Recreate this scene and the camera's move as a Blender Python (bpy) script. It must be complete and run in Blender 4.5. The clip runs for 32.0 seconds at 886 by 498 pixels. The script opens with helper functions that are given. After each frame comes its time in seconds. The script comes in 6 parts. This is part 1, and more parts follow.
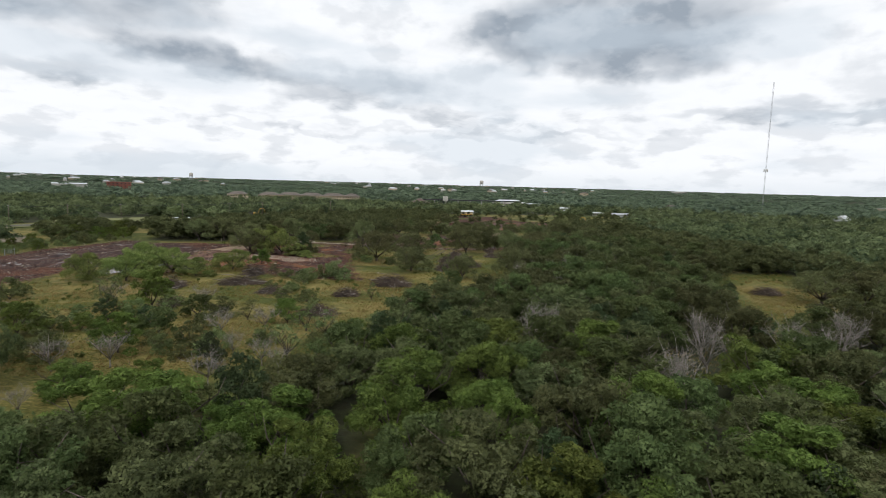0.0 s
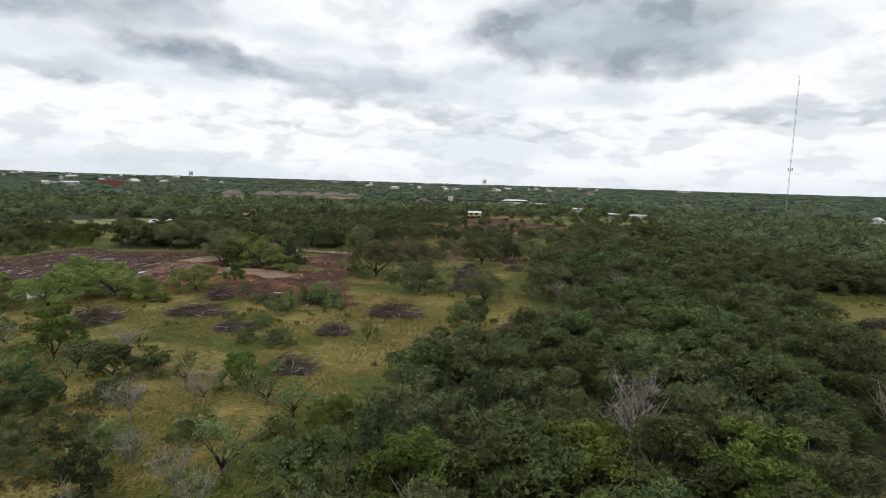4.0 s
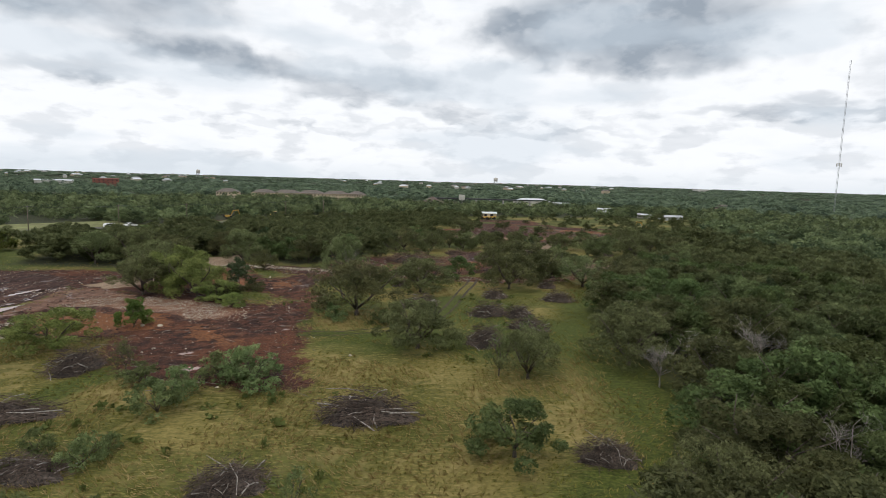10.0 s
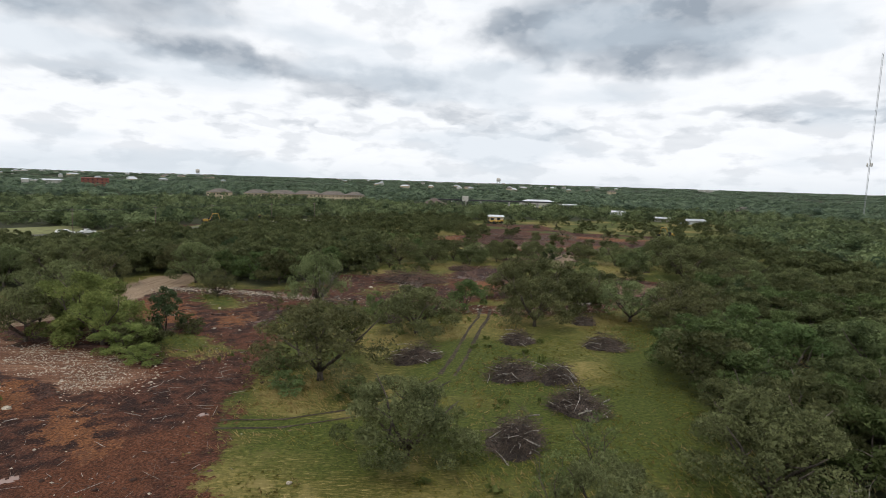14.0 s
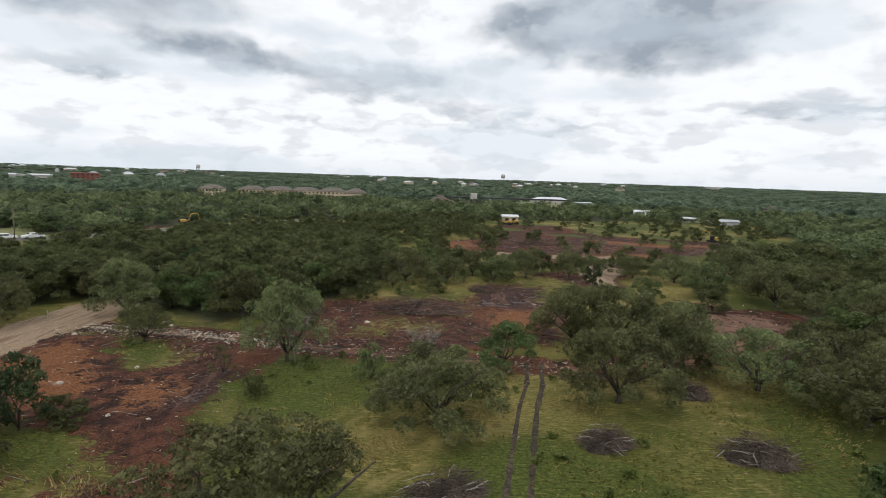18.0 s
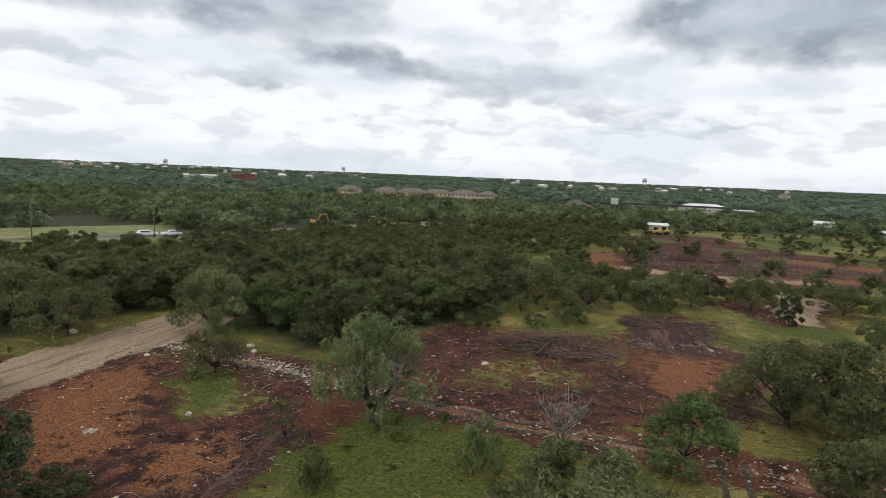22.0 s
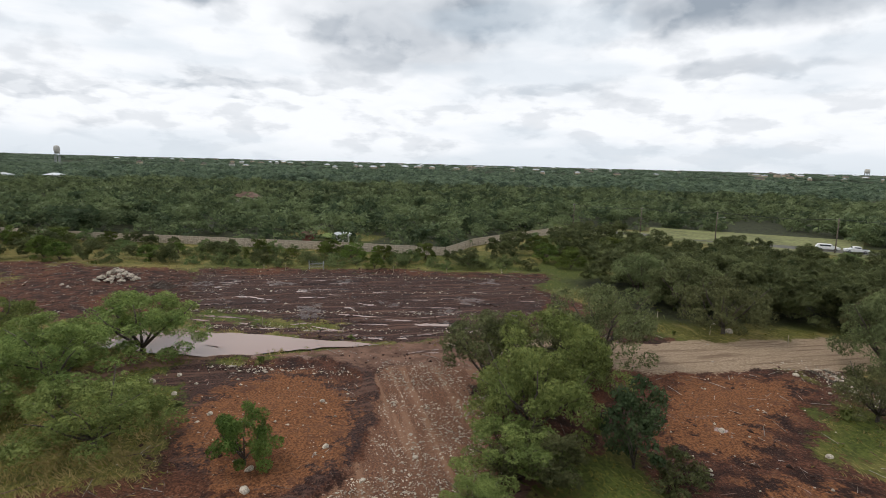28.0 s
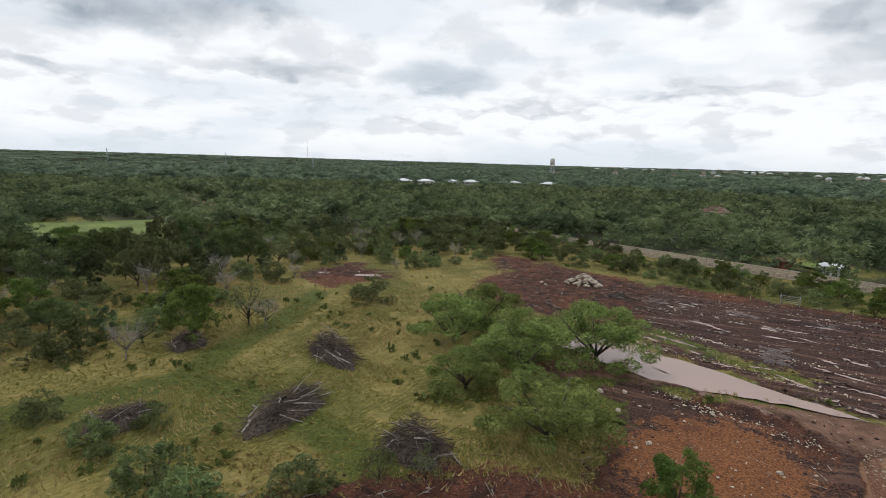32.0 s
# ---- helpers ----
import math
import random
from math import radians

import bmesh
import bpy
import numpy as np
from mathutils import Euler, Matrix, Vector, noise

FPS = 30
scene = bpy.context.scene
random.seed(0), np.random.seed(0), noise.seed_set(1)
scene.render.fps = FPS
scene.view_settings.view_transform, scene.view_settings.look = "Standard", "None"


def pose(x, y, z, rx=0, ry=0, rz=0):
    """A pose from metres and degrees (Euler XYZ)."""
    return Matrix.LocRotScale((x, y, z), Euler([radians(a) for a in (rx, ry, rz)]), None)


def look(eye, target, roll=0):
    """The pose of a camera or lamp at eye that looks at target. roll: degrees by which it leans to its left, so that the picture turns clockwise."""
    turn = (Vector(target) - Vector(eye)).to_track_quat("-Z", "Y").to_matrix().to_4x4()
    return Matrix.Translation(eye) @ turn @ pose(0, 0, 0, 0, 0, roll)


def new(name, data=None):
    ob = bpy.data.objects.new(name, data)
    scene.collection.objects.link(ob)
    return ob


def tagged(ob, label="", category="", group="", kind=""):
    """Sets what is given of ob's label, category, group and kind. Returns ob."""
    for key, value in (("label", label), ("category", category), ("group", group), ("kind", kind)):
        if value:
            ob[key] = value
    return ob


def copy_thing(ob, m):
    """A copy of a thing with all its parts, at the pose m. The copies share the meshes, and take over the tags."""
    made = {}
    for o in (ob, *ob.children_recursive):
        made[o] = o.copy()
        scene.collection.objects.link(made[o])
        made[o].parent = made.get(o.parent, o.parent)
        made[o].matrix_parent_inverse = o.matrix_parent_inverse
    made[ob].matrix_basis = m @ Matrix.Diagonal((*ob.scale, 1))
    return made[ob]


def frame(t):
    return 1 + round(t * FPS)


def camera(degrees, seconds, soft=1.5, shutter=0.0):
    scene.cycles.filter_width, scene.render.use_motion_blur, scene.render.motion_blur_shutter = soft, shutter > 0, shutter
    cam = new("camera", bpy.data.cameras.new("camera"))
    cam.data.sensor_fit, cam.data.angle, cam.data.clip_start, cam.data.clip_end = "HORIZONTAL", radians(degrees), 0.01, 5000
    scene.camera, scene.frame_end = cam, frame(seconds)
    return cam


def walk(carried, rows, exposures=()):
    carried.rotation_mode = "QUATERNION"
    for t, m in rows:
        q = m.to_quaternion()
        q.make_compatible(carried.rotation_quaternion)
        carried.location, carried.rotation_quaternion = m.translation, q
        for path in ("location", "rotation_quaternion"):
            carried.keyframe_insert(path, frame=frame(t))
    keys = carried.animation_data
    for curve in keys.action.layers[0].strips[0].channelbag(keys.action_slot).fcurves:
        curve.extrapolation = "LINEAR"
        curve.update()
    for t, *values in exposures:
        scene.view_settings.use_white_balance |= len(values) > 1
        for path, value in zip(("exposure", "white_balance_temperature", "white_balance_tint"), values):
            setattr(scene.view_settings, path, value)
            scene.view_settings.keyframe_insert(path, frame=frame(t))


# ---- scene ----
cam = camera(77.20, 32.0, 0.5)
# seconds, place in metres, yaw, pitch and roll in degrees
PATH = [
    (0, -2.30, -0.88, 22.55, -3.53, -6.55, 1.64),
    (0.5, -2.42, 2.96, 22.59, -3.42, -6.53, 1.63),
    (1, -2.54, 6.67, 22.61, -3.32, -6.53, 1.63),
    (1.5, -2.68, 10.34, 22.63, -3.29, -6.54, 1.64),
    (2, -2.86, 13.99, 22.64, -3.24, -6.57, 1.67),
    (2.5, -3.06, 17.56, 22.64, -3.24, -6.60, 1.71),
    (3, -3.28, 21.08, 22.63, -3.29, -6.64, 1.75),
    (3.5, -3.47, 24.60, 22.61, -3.44, -6.65, 1.77),
    (4, -3.58, 28.17, 22.58, -3.35, -6.67, 1.76),
    (4.5, -3.62, 31.75, 22.54, -3.13, -6.68, 1.74),
    (5, -3.60, 35.36, 22.48, -2.89, -6.69, 1.72),
    (5.5, -3.55, 38.98, 22.40, -2.75, -6.71, 1.70),
    (6, -3.48, 42.55, 22.30, -2.83, -6.73, 1.71),
    (6.5, -3.29, 46.20, 22.18, -2.81, -6.76, 1.74),
    (7, -3.00, 49.87, 22.06, -2.77, -6.80, 1.76),
    (7.5, -2.69, 53.51, 21.93, -2.70, -6.87, 1.78),
    (8, -2.41, 57.21, 21.82, -2.64, -6.89, 1.77),
    (8.5, -2.16, 60.93, 21.75, -2.56, -6.88, 1.73),
    (9, -1.93, 64.64, 21.71, -2.49, -6.85, 1.68),
    (9.5, -1.73, 68.36, 21.69, -2.38, -6.83, 1.66),
    (10, -1.56, 72.09, 21.68, -2.30, -6.84, 1.68),
    (10.5, -1.38, 75.84, 21.67, -2.22, -6.88, 1.72),
    (11, -1.19, 79.63, 21.66, -2.17, -6.94, 1.76),
    (11.5, -1.01, 83.39, 21.66, -2.10, -7.00, 1.77),
    (12, -0.85, 87.03, 21.68, -2.05, -7.07, 1.78),
    (12.5, -0.74, 90.53, 21.73, -2.06, -7.05, 1.77),
    (13, -0.69, 93.99, 21.81, -2.05, -6.98, 1.77),
    (13.5, -0.69, 97.48, 21.89, -2.05, -6.91, 1.79),
    (14, -0.79, 101.00, 21.96, -2.09, -6.84, 1.79),
    (14.5, -0.98, 104.61, 21.99, -2.09, -6.82, 1.78),
    (15, -1.28, 108.57, 21.97, -2.04, -6.84, 1.77),
    (15.5, -1.64, 112.72, 21.92, -2.02, -6.90, 1.77),
    (16, -2.01, 116.92, 21.84, -2.00, -6.99, 1.78),
    (16.5, -2.34, 121.02, 21.77, -1.96, -7.09, 1.81),
    (17, -2.59, 124.86, 21.73, -1.90, -7.19, 1.86),
    (17.5, -2.75, 128.61, 21.74, -1.85, -7.24, 1.92),
    (18, -2.89, 132.42, 21.81, -1.82, -7.23, 1.94),
    (18.5, -3.03, 136.24, 21.90, -1.78, -7.22, 1.97),
    (19, -3.16, 140.07, 22.01, -1.74, -7.18, 1.99),
    (19.5, -3.30, 143.65, 22.08, -1.71, -7.14, 2.01),
    (20, -3.42, 146.67, 22.10, -1.66, -7.09, 2.04),
    (20.5, -3.57, 148.81, 22.04, -0.71, -7.10, 2.11),
    (21, -3.72, 150.24, 21.89, 2.27, -7.14, 2.21),
    (21.5, -3.81, 151.14, 21.66, 6.48, -7.26, 2.31),
    (22, -3.92, 151.76, 21.38, 11.76, -7.43, 2.40),
    (22.5, -4.05, 152.27, 21.11, 17.73, -7.59, 2.44),
    (23, -4.13, 152.69, 20.87, 23.70, -7.74, 2.44),
    (23.5, -4.18, 152.98, 20.69, 29.42, -7.91, 2.43),
    (24, -4.26, 153.14, 20.57, 35.15, -8.06, 2.36),
    (24.5, -4.30, 153.31, 20.54, 41.15, -8.14, 2.23),
    (25, -4.25, 153.50, 20.54, 45.86, -8.22, 2.07),
    (25.5, -4.16, 153.72, 20.57, 49.91, -8.28, 1.90),
    (26, -4.09, 153.92, 20.60, 53.93, -8.34, 1.74),
    (26.5, -4.07, 154.11, 20.61, 58.56, -8.40, 1.60),
    (27, -4.18, 154.27, 20.60, 64.11, -8.47, 1.50),
    (27.5, -4.36, 154.44, 20.57, 69.95, -8.52, 1.47),
    (28, -4.57, 154.64, 20.54, 75.36, -8.58, 1.49),
    (28.5, -4.84, 154.74, 20.55, 80.61, -8.62, 1.53),
    (29, -5.09, 154.77, 20.60, 85.91, -8.69, 1.57),
    (29.5, -5.32, 154.81, 20.69, 90.32, -8.74, 1.58),
    (30, -5.47, 154.74, 20.85, 96.46, -8.76, 1.58),
    (30.5, -5.58, 154.57, 21.04, 103.00, -8.76, 1.60),
    (31, -5.74, 154.45, 21.26, 108.95, -8.75, 1.62),
    (31.5, -5.99, 154.30, 21.48, 115.21, -8.76, 1.59),
    (32, -6.26, 154.19, 21.70, 120.84, -8.79, 1.52),
]
walk(cam, [(t, pose(x, y, z, 90 + pitch, 0, yaw) @ pose(0, 0, 0, 0, 0, roll)) for t, x, y, z, yaw, pitch, roll in PATH])

# ---- world and sun ----
SUN_ELEV, SUN_AZ = radians(56), radians(205)


def node(tree, kind, x=0, y=0, **values):
    n = tree.nodes.new(kind)
    n.location = (x, y)
    for key, value in values.items():
        n.inputs[key.replace("_", " ")].default_value = value
    return n


def calc(tree, op, a, b=None, c=None, clamp=False):
    n = tree.nodes.new("ShaderNodeMath")
    n.operation, n.use_clamp = op, clamp
    for i, v in enumerate((a, b, c)):
        if v is None:
            continue
        if isinstance(v, (int, float)):
            n.inputs[i].default_value = v
        else:
            tree.links.new(v, n.inputs[i])
    return n.outputs[0]


def mixed(tree, fac, a, b, blend="MIX"):
    n = tree.nodes.new("ShaderNodeMix")
    n.data_type, n.blend_type = "RGBA", blend
    for i, v in ((0, fac), (6, a), (7, b)):
        if isinstance(v, (int, float)):
            n.inputs[i].default_value = v
        elif isinstance(v, tuple):
            n.inputs[i].default_value = (*v[:3], 1)
        else:
            tree.links.new(v, n.inputs[i])
    return n.outputs[2]


def noisy(tree, vector, scale, detail=4.0, rough=0.55, dims="3D", distort=0.0):
    n = tree.nodes.new("ShaderNodeTexNoise")
    n.noise_dimensions = dims
    n.inputs["Scale"].default_value, n.inputs["Detail"].default_value = scale, detail
    n.inputs["Roughness"].default_value, n.inputs["Distortion"].default_value = rough, distort
    if vector is not None:
        tree.links.new(vector, n.inputs["Vector"])
    return n.outputs["Fac"]


def ranged(tree, v, a, b, c=0.0, d=1.0, smooth=True):
    n = tree.nodes.new("ShaderNodeMapRange")
    n.interpolation_type = "SMOOTHSTEP" if smooth else "LINEAR"
    tree.links.new(v, n.inputs["Value"])
    for key, value in (("From Min", a), ("From Max", b), ("To Min", c), ("To Max", d)):
        n.inputs[key].default_value = value
    return n.outputs["Result"]


world = bpy.data.worlds.new("sky")
scene.world = world
world.use_nodes = True
wt = world.node_tree
wt.nodes.clear()
w_out = wt.nodes.new("ShaderNodeOutputWorld")
w_bg = wt.nodes.new("ShaderNodeBackground")
wt.links.new(w_bg.outputs[0], w_out.inputs[0])
sky = wt.nodes.new("ShaderNodeTexSky")
sky.sky_type, sky.sun_disc = "NISHITA", False
sky.sun_elevation, sky.sun_rotation = SUN_ELEV, SUN_AZ
way = wt.nodes.new("ShaderNodeTexCoord").outputs["Generated"]
split = wt.nodes.new("ShaderNodeSeparateXYZ")
wt.links.new(way, split.inputs[0])
azim = calc(wt, "ARCTAN2", calc(wt, "MULTIPLY", split.outputs[0], -1.0), split.outputs[1])
elev = calc(wt, "ARCSINE", split.outputs[2])


def cloud_noise(across, upright, shift, detail=7.0, rough=0.47):
    """Billows in the sky's own angles, flattened by perspective."""
    c = wt.nodes.new("ShaderNodeCombineXYZ")
    wt.links.new(calc(wt, "MULTIPLY", azim, across), c.inputs[0])
    wt.links.new(calc(wt, "MULTIPLY", calc(wt, "ADD", elev, shift), upright), c.inputs[1])
    c.inputs[2].default_value = across
    return noisy(wt, c.outputs[0], 1.0, detail, rough, "3D", 0.0)


def heaps(across, upright, shift):
    """Rounded heads of heaped cloud, in the sky's own angles."""
    c = wt.nodes.new("ShaderNodeCombineXYZ")
    sway = calc(wt, "MULTIPLY", calc(wt, "SUBTRACT", cloud_noise(9.0, 16.0, 0.4, 3.0), 0.5), 0.12)
    wt.links.new(calc(wt, "MULTIPLY", calc(wt, "ADD", azim, sway), across), c.inputs[0])
    wt.links.new(calc(wt, "MULTIPLY", calc(wt, "ADD", calc(wt, "ADD", elev, shift), calc(wt, "MULTIPLY", sway, 0.5)), upright), c.inputs[1])
    v = wt.nodes.new("ShaderNodeTexVoronoi")
    v.feature, v.normalize = "SMOOTH_F1", True
    v.inputs["Scale"].default_value, v.inputs["Detail"].default_value, v.inputs["Roughness"].default_value = 1.0, 3.0, 0.45
    v.inputs["Smoothness"].default_value = 0.6
    wt.links.new(c.outputs[0], v.inputs["Vector"])
    return calc(wt, "SUBTRACT", 1.0, v.outputs["Distance"])


high = ranged(wt, elev, radians(5), radians(12))


def by_height(upper, lower):
    return calc(wt, "ADD", calc(wt, "MULTIPLY", upper, high), calc(wt, "MULTIPLY", lower, calc(wt, "SUBTRACT", 1.0, high)))


puffs = by_height(cloud_noise(6.5, 11.0, 0.0, 5.0, 0.5), cloud_noise(11.0, 28.0, 0.0, 5.0, 0.5))
heads = by_height(heaps(9.0, 15.0, 0.0), heaps(15.0, 38.0, 0.0))
heads_up = by_height(heaps(9.0, 15.0, 0.022), heaps(15.0, 38.0, 0.009))
wisps = cloud_noise(3.0, 12.0, 0.2, 5.0)
# the large grey cloud bases: azimuth and elevation of the middle, half widths, all in degrees, and depth
CLOUDS = [
    (-18, 14.4, 14, 3.6, 1.0), (-20, 10.6, 8, 1.4, 0.5), (30, 14.5, 11, 3.4, 0.9), (22, 10.2, 10, 1.3, 0.7), (32, 8.0, 6, 0.9, 0.6),
    (6, 8.6, 9, 1.5, 0.65), (-2, 6.6, 6, 0.7, 0.4), (-34, 6.2, 12, 1.0, 0.6), (-10, 5.0, 12, 0.6, 0.4), (50, 14.2, 12, 3.0, 0.9),
    (49, 8.4, 8, 0.9, 0.6), (82, 12, 11, 4.6, 0.55), (106, 15.2, 10, 1.8, 0.7), (97, 6.4, 8, 0.8, 0.5), (68, 7.0, 8, 0.7, 0.4), (151, 13.2, 15, 3.2, 0.8),
    (123, 7.6, 6, 1.4, 0.65), (140, 8.0, 9, 0.9, 0.5), (72, 14.0, 6, 2.0, 0.5), (160, 6.5, 9, 0.8, 0.5), (12, 4.6, 12, 0.5, 0.35), (115, 4.8, 14, 0.5, 0.35),
]
ragged = calc(wt, "ADD", calc(wt, "MULTIPLY", calc(wt, "SUBTRACT", puffs, 0.5), 0.14), calc(wt, "MULTIPLY", calc(wt, "SUBTRACT", heads, 0.6), 0.20))
ragged_y = calc(wt, "ADD", calc(wt, "MULTIPLY", calc(wt, "SUBTRACT", heads, 0.6), -0.10), calc(wt, "MULTIPLY", calc(wt, "SUBTRACT", puffs, 0.5), 0.08))
grey = None
for az, el, half_w, half_h, depth in CLOUDS:
    du = calc(wt, "DIVIDE", calc(wt, "ADD", calc(wt, "SUBTRACT", azim, radians(az)), ragged), radians(half_w))
    dv = calc(wt, "DIVIDE", calc(wt, "ADD", calc(wt, "SUBTRACT", elev, radians(el)), ragged_y), radians(half_h))
    far = calc(wt, "ADD", calc(wt, "MULTIPLY", du, du), calc(wt, "MULTIPLY", dv, dv))
    blob = calc(wt, "MULTIPLY", calc(wt, "POWER", 2.718, calc(wt, "MULTIPLY", calc(wt, "MULTIPLY", far, far), -0.8)), depth)
    grey = blob if grey is None else calc(wt, "ADD", grey, blob)
relief = calc(wt, "MULTIPLY", calc(wt, "MULTIPLY", calc(wt, "SUBTRACT", heads_up, heads), 1.4), calc(wt, "ADD", calc(wt, "MULTIPLY", high, 0.5), 0.5))
banks = ranged(wt, by_height(cloud_noise(7.0, 12.0, 0.7, 7.0, 0.52), cloud_noise(10.0, 26.0, 0.3, 7.0, 0.52)), 0.49, 0.60, 0.0, 0.26)
small = calc(wt, "ADD", ranged(wt, heads, 0.66, 0.42, 0.0, 0.30), banks)
mass = ranged(wt, grey, 0.05, 0.95, 0.0, 1.0)
shade = calc(wt, "ADD", calc(wt, "MULTIPLY", mass, calc(wt, "ADD", calc(wt, "MULTIPLY", puffs, 0.7), 0.42)), small)
shade = calc(wt, "ADD", shade, calc(wt, "MULTIPLY", relief, calc(wt, "ADD", calc(wt, "MULTIPLY", mass, 0.5), 0.4)), clamp=True)
cloud = mixed(wt, shade, (1.075, 1.10, 1.14), (0.375, 0.435, 0.51))
tint = ranged(wt, wisps, 0.46, 0.62, 0.0, 0.45)
cloud = mixed(wt, tint, cloud, (0.68, 0.78, 0.88))
blue = mixed(wt, 1.0, sky.outputs[0], (0.2, 0.2, 0.2), "MULTIPLY")
gap_u = calc(wt, "DIVIDE", calc(wt, "ADD", calc(wt, "SUBTRACT", azim, radians(8.5)), ragged), radians(5.5))
gap_v = calc(wt, "DIVIDE", calc(wt, "ADD", calc(wt, "SUBTRACT", elev, radians(18.2)), ragged_y), radians(1.6))
cover = ranged(wt, calc(wt, "ADD", calc(wt, "MULTIPLY", gap_u, gap_u), calc(wt, "MULTIPLY", gap_v, gap_v)), 0.3, 1.2, 0.25, 1.0)
whole = mixed(wt, cover, blue, cloud)
haze = ranged(wt, elev, 0.0, radians(2.5), 0.5, 0.0)
whole = mixed(wt, haze, whole, (0.78, 0.85, 0.92))
wt.links.new(whole, w_bg.inputs[0])
w_bg.inputs[1].default_value = 0.91

sun = new("sun", bpy.data.lights.new("sun", "SUN"))
sun.data.energy, sun.data.angle, sun.data.color = 1.2, radians(10), (1.0, 0.95, 0.88)
sun.matrix_world = look((math.sin(SUN_AZ) * 50, math.cos(SUN_AZ) * 50, 70), (0, 0, 0))

# ---- materials ----


def material(name, rough=0.9, metal=0.0, spec=0.3):
    m = bpy.data.materials.new(name)
    m.use_nodes = True
    t = m.node_tree
    b = t.nodes["Principled BSDF"]
    b.inputs["Roughness"].default_value, b.inputs["Metallic"].default_value = rough, metal
    b.inputs["Specular IOR Level"].default_value = spec
    return m, t, b


def position(t):
    return t.nodes.new("ShaderNodeNewGeometry").outputs["Position"]


def local(t):
    return t.nodes.new("ShaderNodeTexCoord").outputs["Object"]


def bumped(t, b, height, strength, distance):
    n = t.nodes.new("ShaderNodeBump")
    n.inputs["Strength"].default_value, n.inputs["Distance"].default_value = strength, distance
    t.links.new(height, n.inputs["Height"])
    t.links.new(n.outputs[0], b.inputs["Normal"])


def plain(name, colour, rough=0.8, metal=0.0, grain=6.0, depth=0.25, spec=0.3):
    """A painted or natural surface with grain and broad stains."""
    m, t, b = material(name, rough, metal, spec)
    p = local(t)
    fine = ranged(t, noisy(t, p, grain, 5.0), 0.3, 0.7, 1 - depth, 1 + depth)
    broad = ranged(t, noisy(t, p, grain * 0.12, 3.0), 0.3, 0.7, 1 - depth * 0.7, 1 + depth * 0.7)
    value = t.nodes.new("ShaderNodeCombineColor")
    for i in range(3):
        t.links.new(calc(t, "MULTIPLY", fine, broad), value.inputs[i])
    t.links.new(mixed(t, 1.0, colour, value.outputs[0], "MULTIPLY"), b.inputs["Base Color"])
    bumped(t, b, fine, 0.3, 0.02)
    return m


def leaf_material(name, dark, light, spread=0.5, rough=0.75, size=0.3, grain=5.5, by_leaf=0.55):
    m, t, b = material(name, rough, 0.0, 0.12)
    g = t.nodes.new("ShaderNodeNewGeometry")
    info = t.nodes.new("ShaderNodeObjectInfo")
    broad = noisy(t, g.outputs["Position"], size, 4.0)
    f = calc(t, "ADD", calc(t, "MULTIPLY", g.outputs["Random Per Island"], by_leaf), calc(t, "MULTIPLY", ranged(t, broad, 0.36, 0.64), 1 - by_leaf))
    col = mixed(t, f, dark, light)
    hue = t.nodes.new("ShaderNodeHueSaturation")
    t.links.new(ranged(t, info.outputs["Random"], 0, 1, 0.5 - 0.035 * spread, 0.5 + 0.02 * spread, False), hue.inputs["Hue"])
    t.links.new(ranged(t, info.outputs["Random"], 0, 1, 1 - 0.3 * spread, 1 + 0.35 * spread, False), hue.inputs["Value"])
    t.links.new(col, hue.inputs["Color"])
    t.links.new(hue.outputs[0], b.inputs["Base Color"])
    through_light = t.nodes.new("ShaderNodeBsdfTranslucent")
    t.links.new(hue.outputs[0], through_light.inputs[0])
    both = t.nodes.new("ShaderNodeMixShader")
    both.inputs[0].default_value = 0.32
    t.links.new(b.outputs[0], both.inputs[1])
    t.links.new(through_light.outputs[0], both.inputs[2])
    cut = t.nodes.new("ShaderNodeTexVoronoi")
    cut.inputs["Scale"].default_value = grain
    t.links.new(t.nodes.new("ShaderNodeTexCoord").outputs["Object"], cut.inputs["Vector"])
    holes = t.nodes.new("ShaderNodeMixShader")
    t.links.new(ranged(t, cut.outputs["Distance"], 0.50, 0.56), holes.inputs[0])
    t.links.new(both.outputs[0], holes.inputs[1])
    t.links.new(t.nodes.new("ShaderNodeBsdfTransparent").outputs[0], holes.inputs[2])
    t.links.new((holes if grain else both).outputs[0], t.nodes["Material Output"].inputs[0])
    return m


OAK_LEAF = leaf_material("oak_leaves", (0.050, 0.063, 0.025), (0.205, 0.228, 0.102), 1.0, grain=7.5)
BRIGHT_LEAF = leaf_material("fresh_leaves", (0.040, 0.066, 0.014), (0.165, 0.218, 0.052), 0.8, grain=7.5)
JUNIPER_LEAF = leaf_material("juniper_leaves", (0.030, 0.048, 0.022), (0.080, 0.110, 0.048), 0.8)
SCRUB_LEAF = leaf_material("scrub_leaves", (0.052, 0.078, 0.028), (0.190, 0.225, 0.092), 1.0, grain=7.5)
GREEN_OAK_LEAF = leaf_material("green_oak_leaves", (0.068, 0.102, 0.027), (0.268, 0.325, 0.100), 0.6, grain=7.5)
WOOD_GREEN_LEAF = leaf_material("wood_green_leaves", (0.044, 0.068, 0.022), (0.128, 0.165, 0.062), 0.8)
WOOD_LEAF = leaf_material("wood_oak_leaves", (0.038, 0.050, 0.019), (0.148, 0.170, 0.072), 1.0, grain=7.5)
FAR_LEAF = leaf_material("woodland_leaves", (0.030, 0.048, 0.024), (0.175, 0.205, 0.095), 1.0, 0.75, 0.10, 1.5, 0.3)
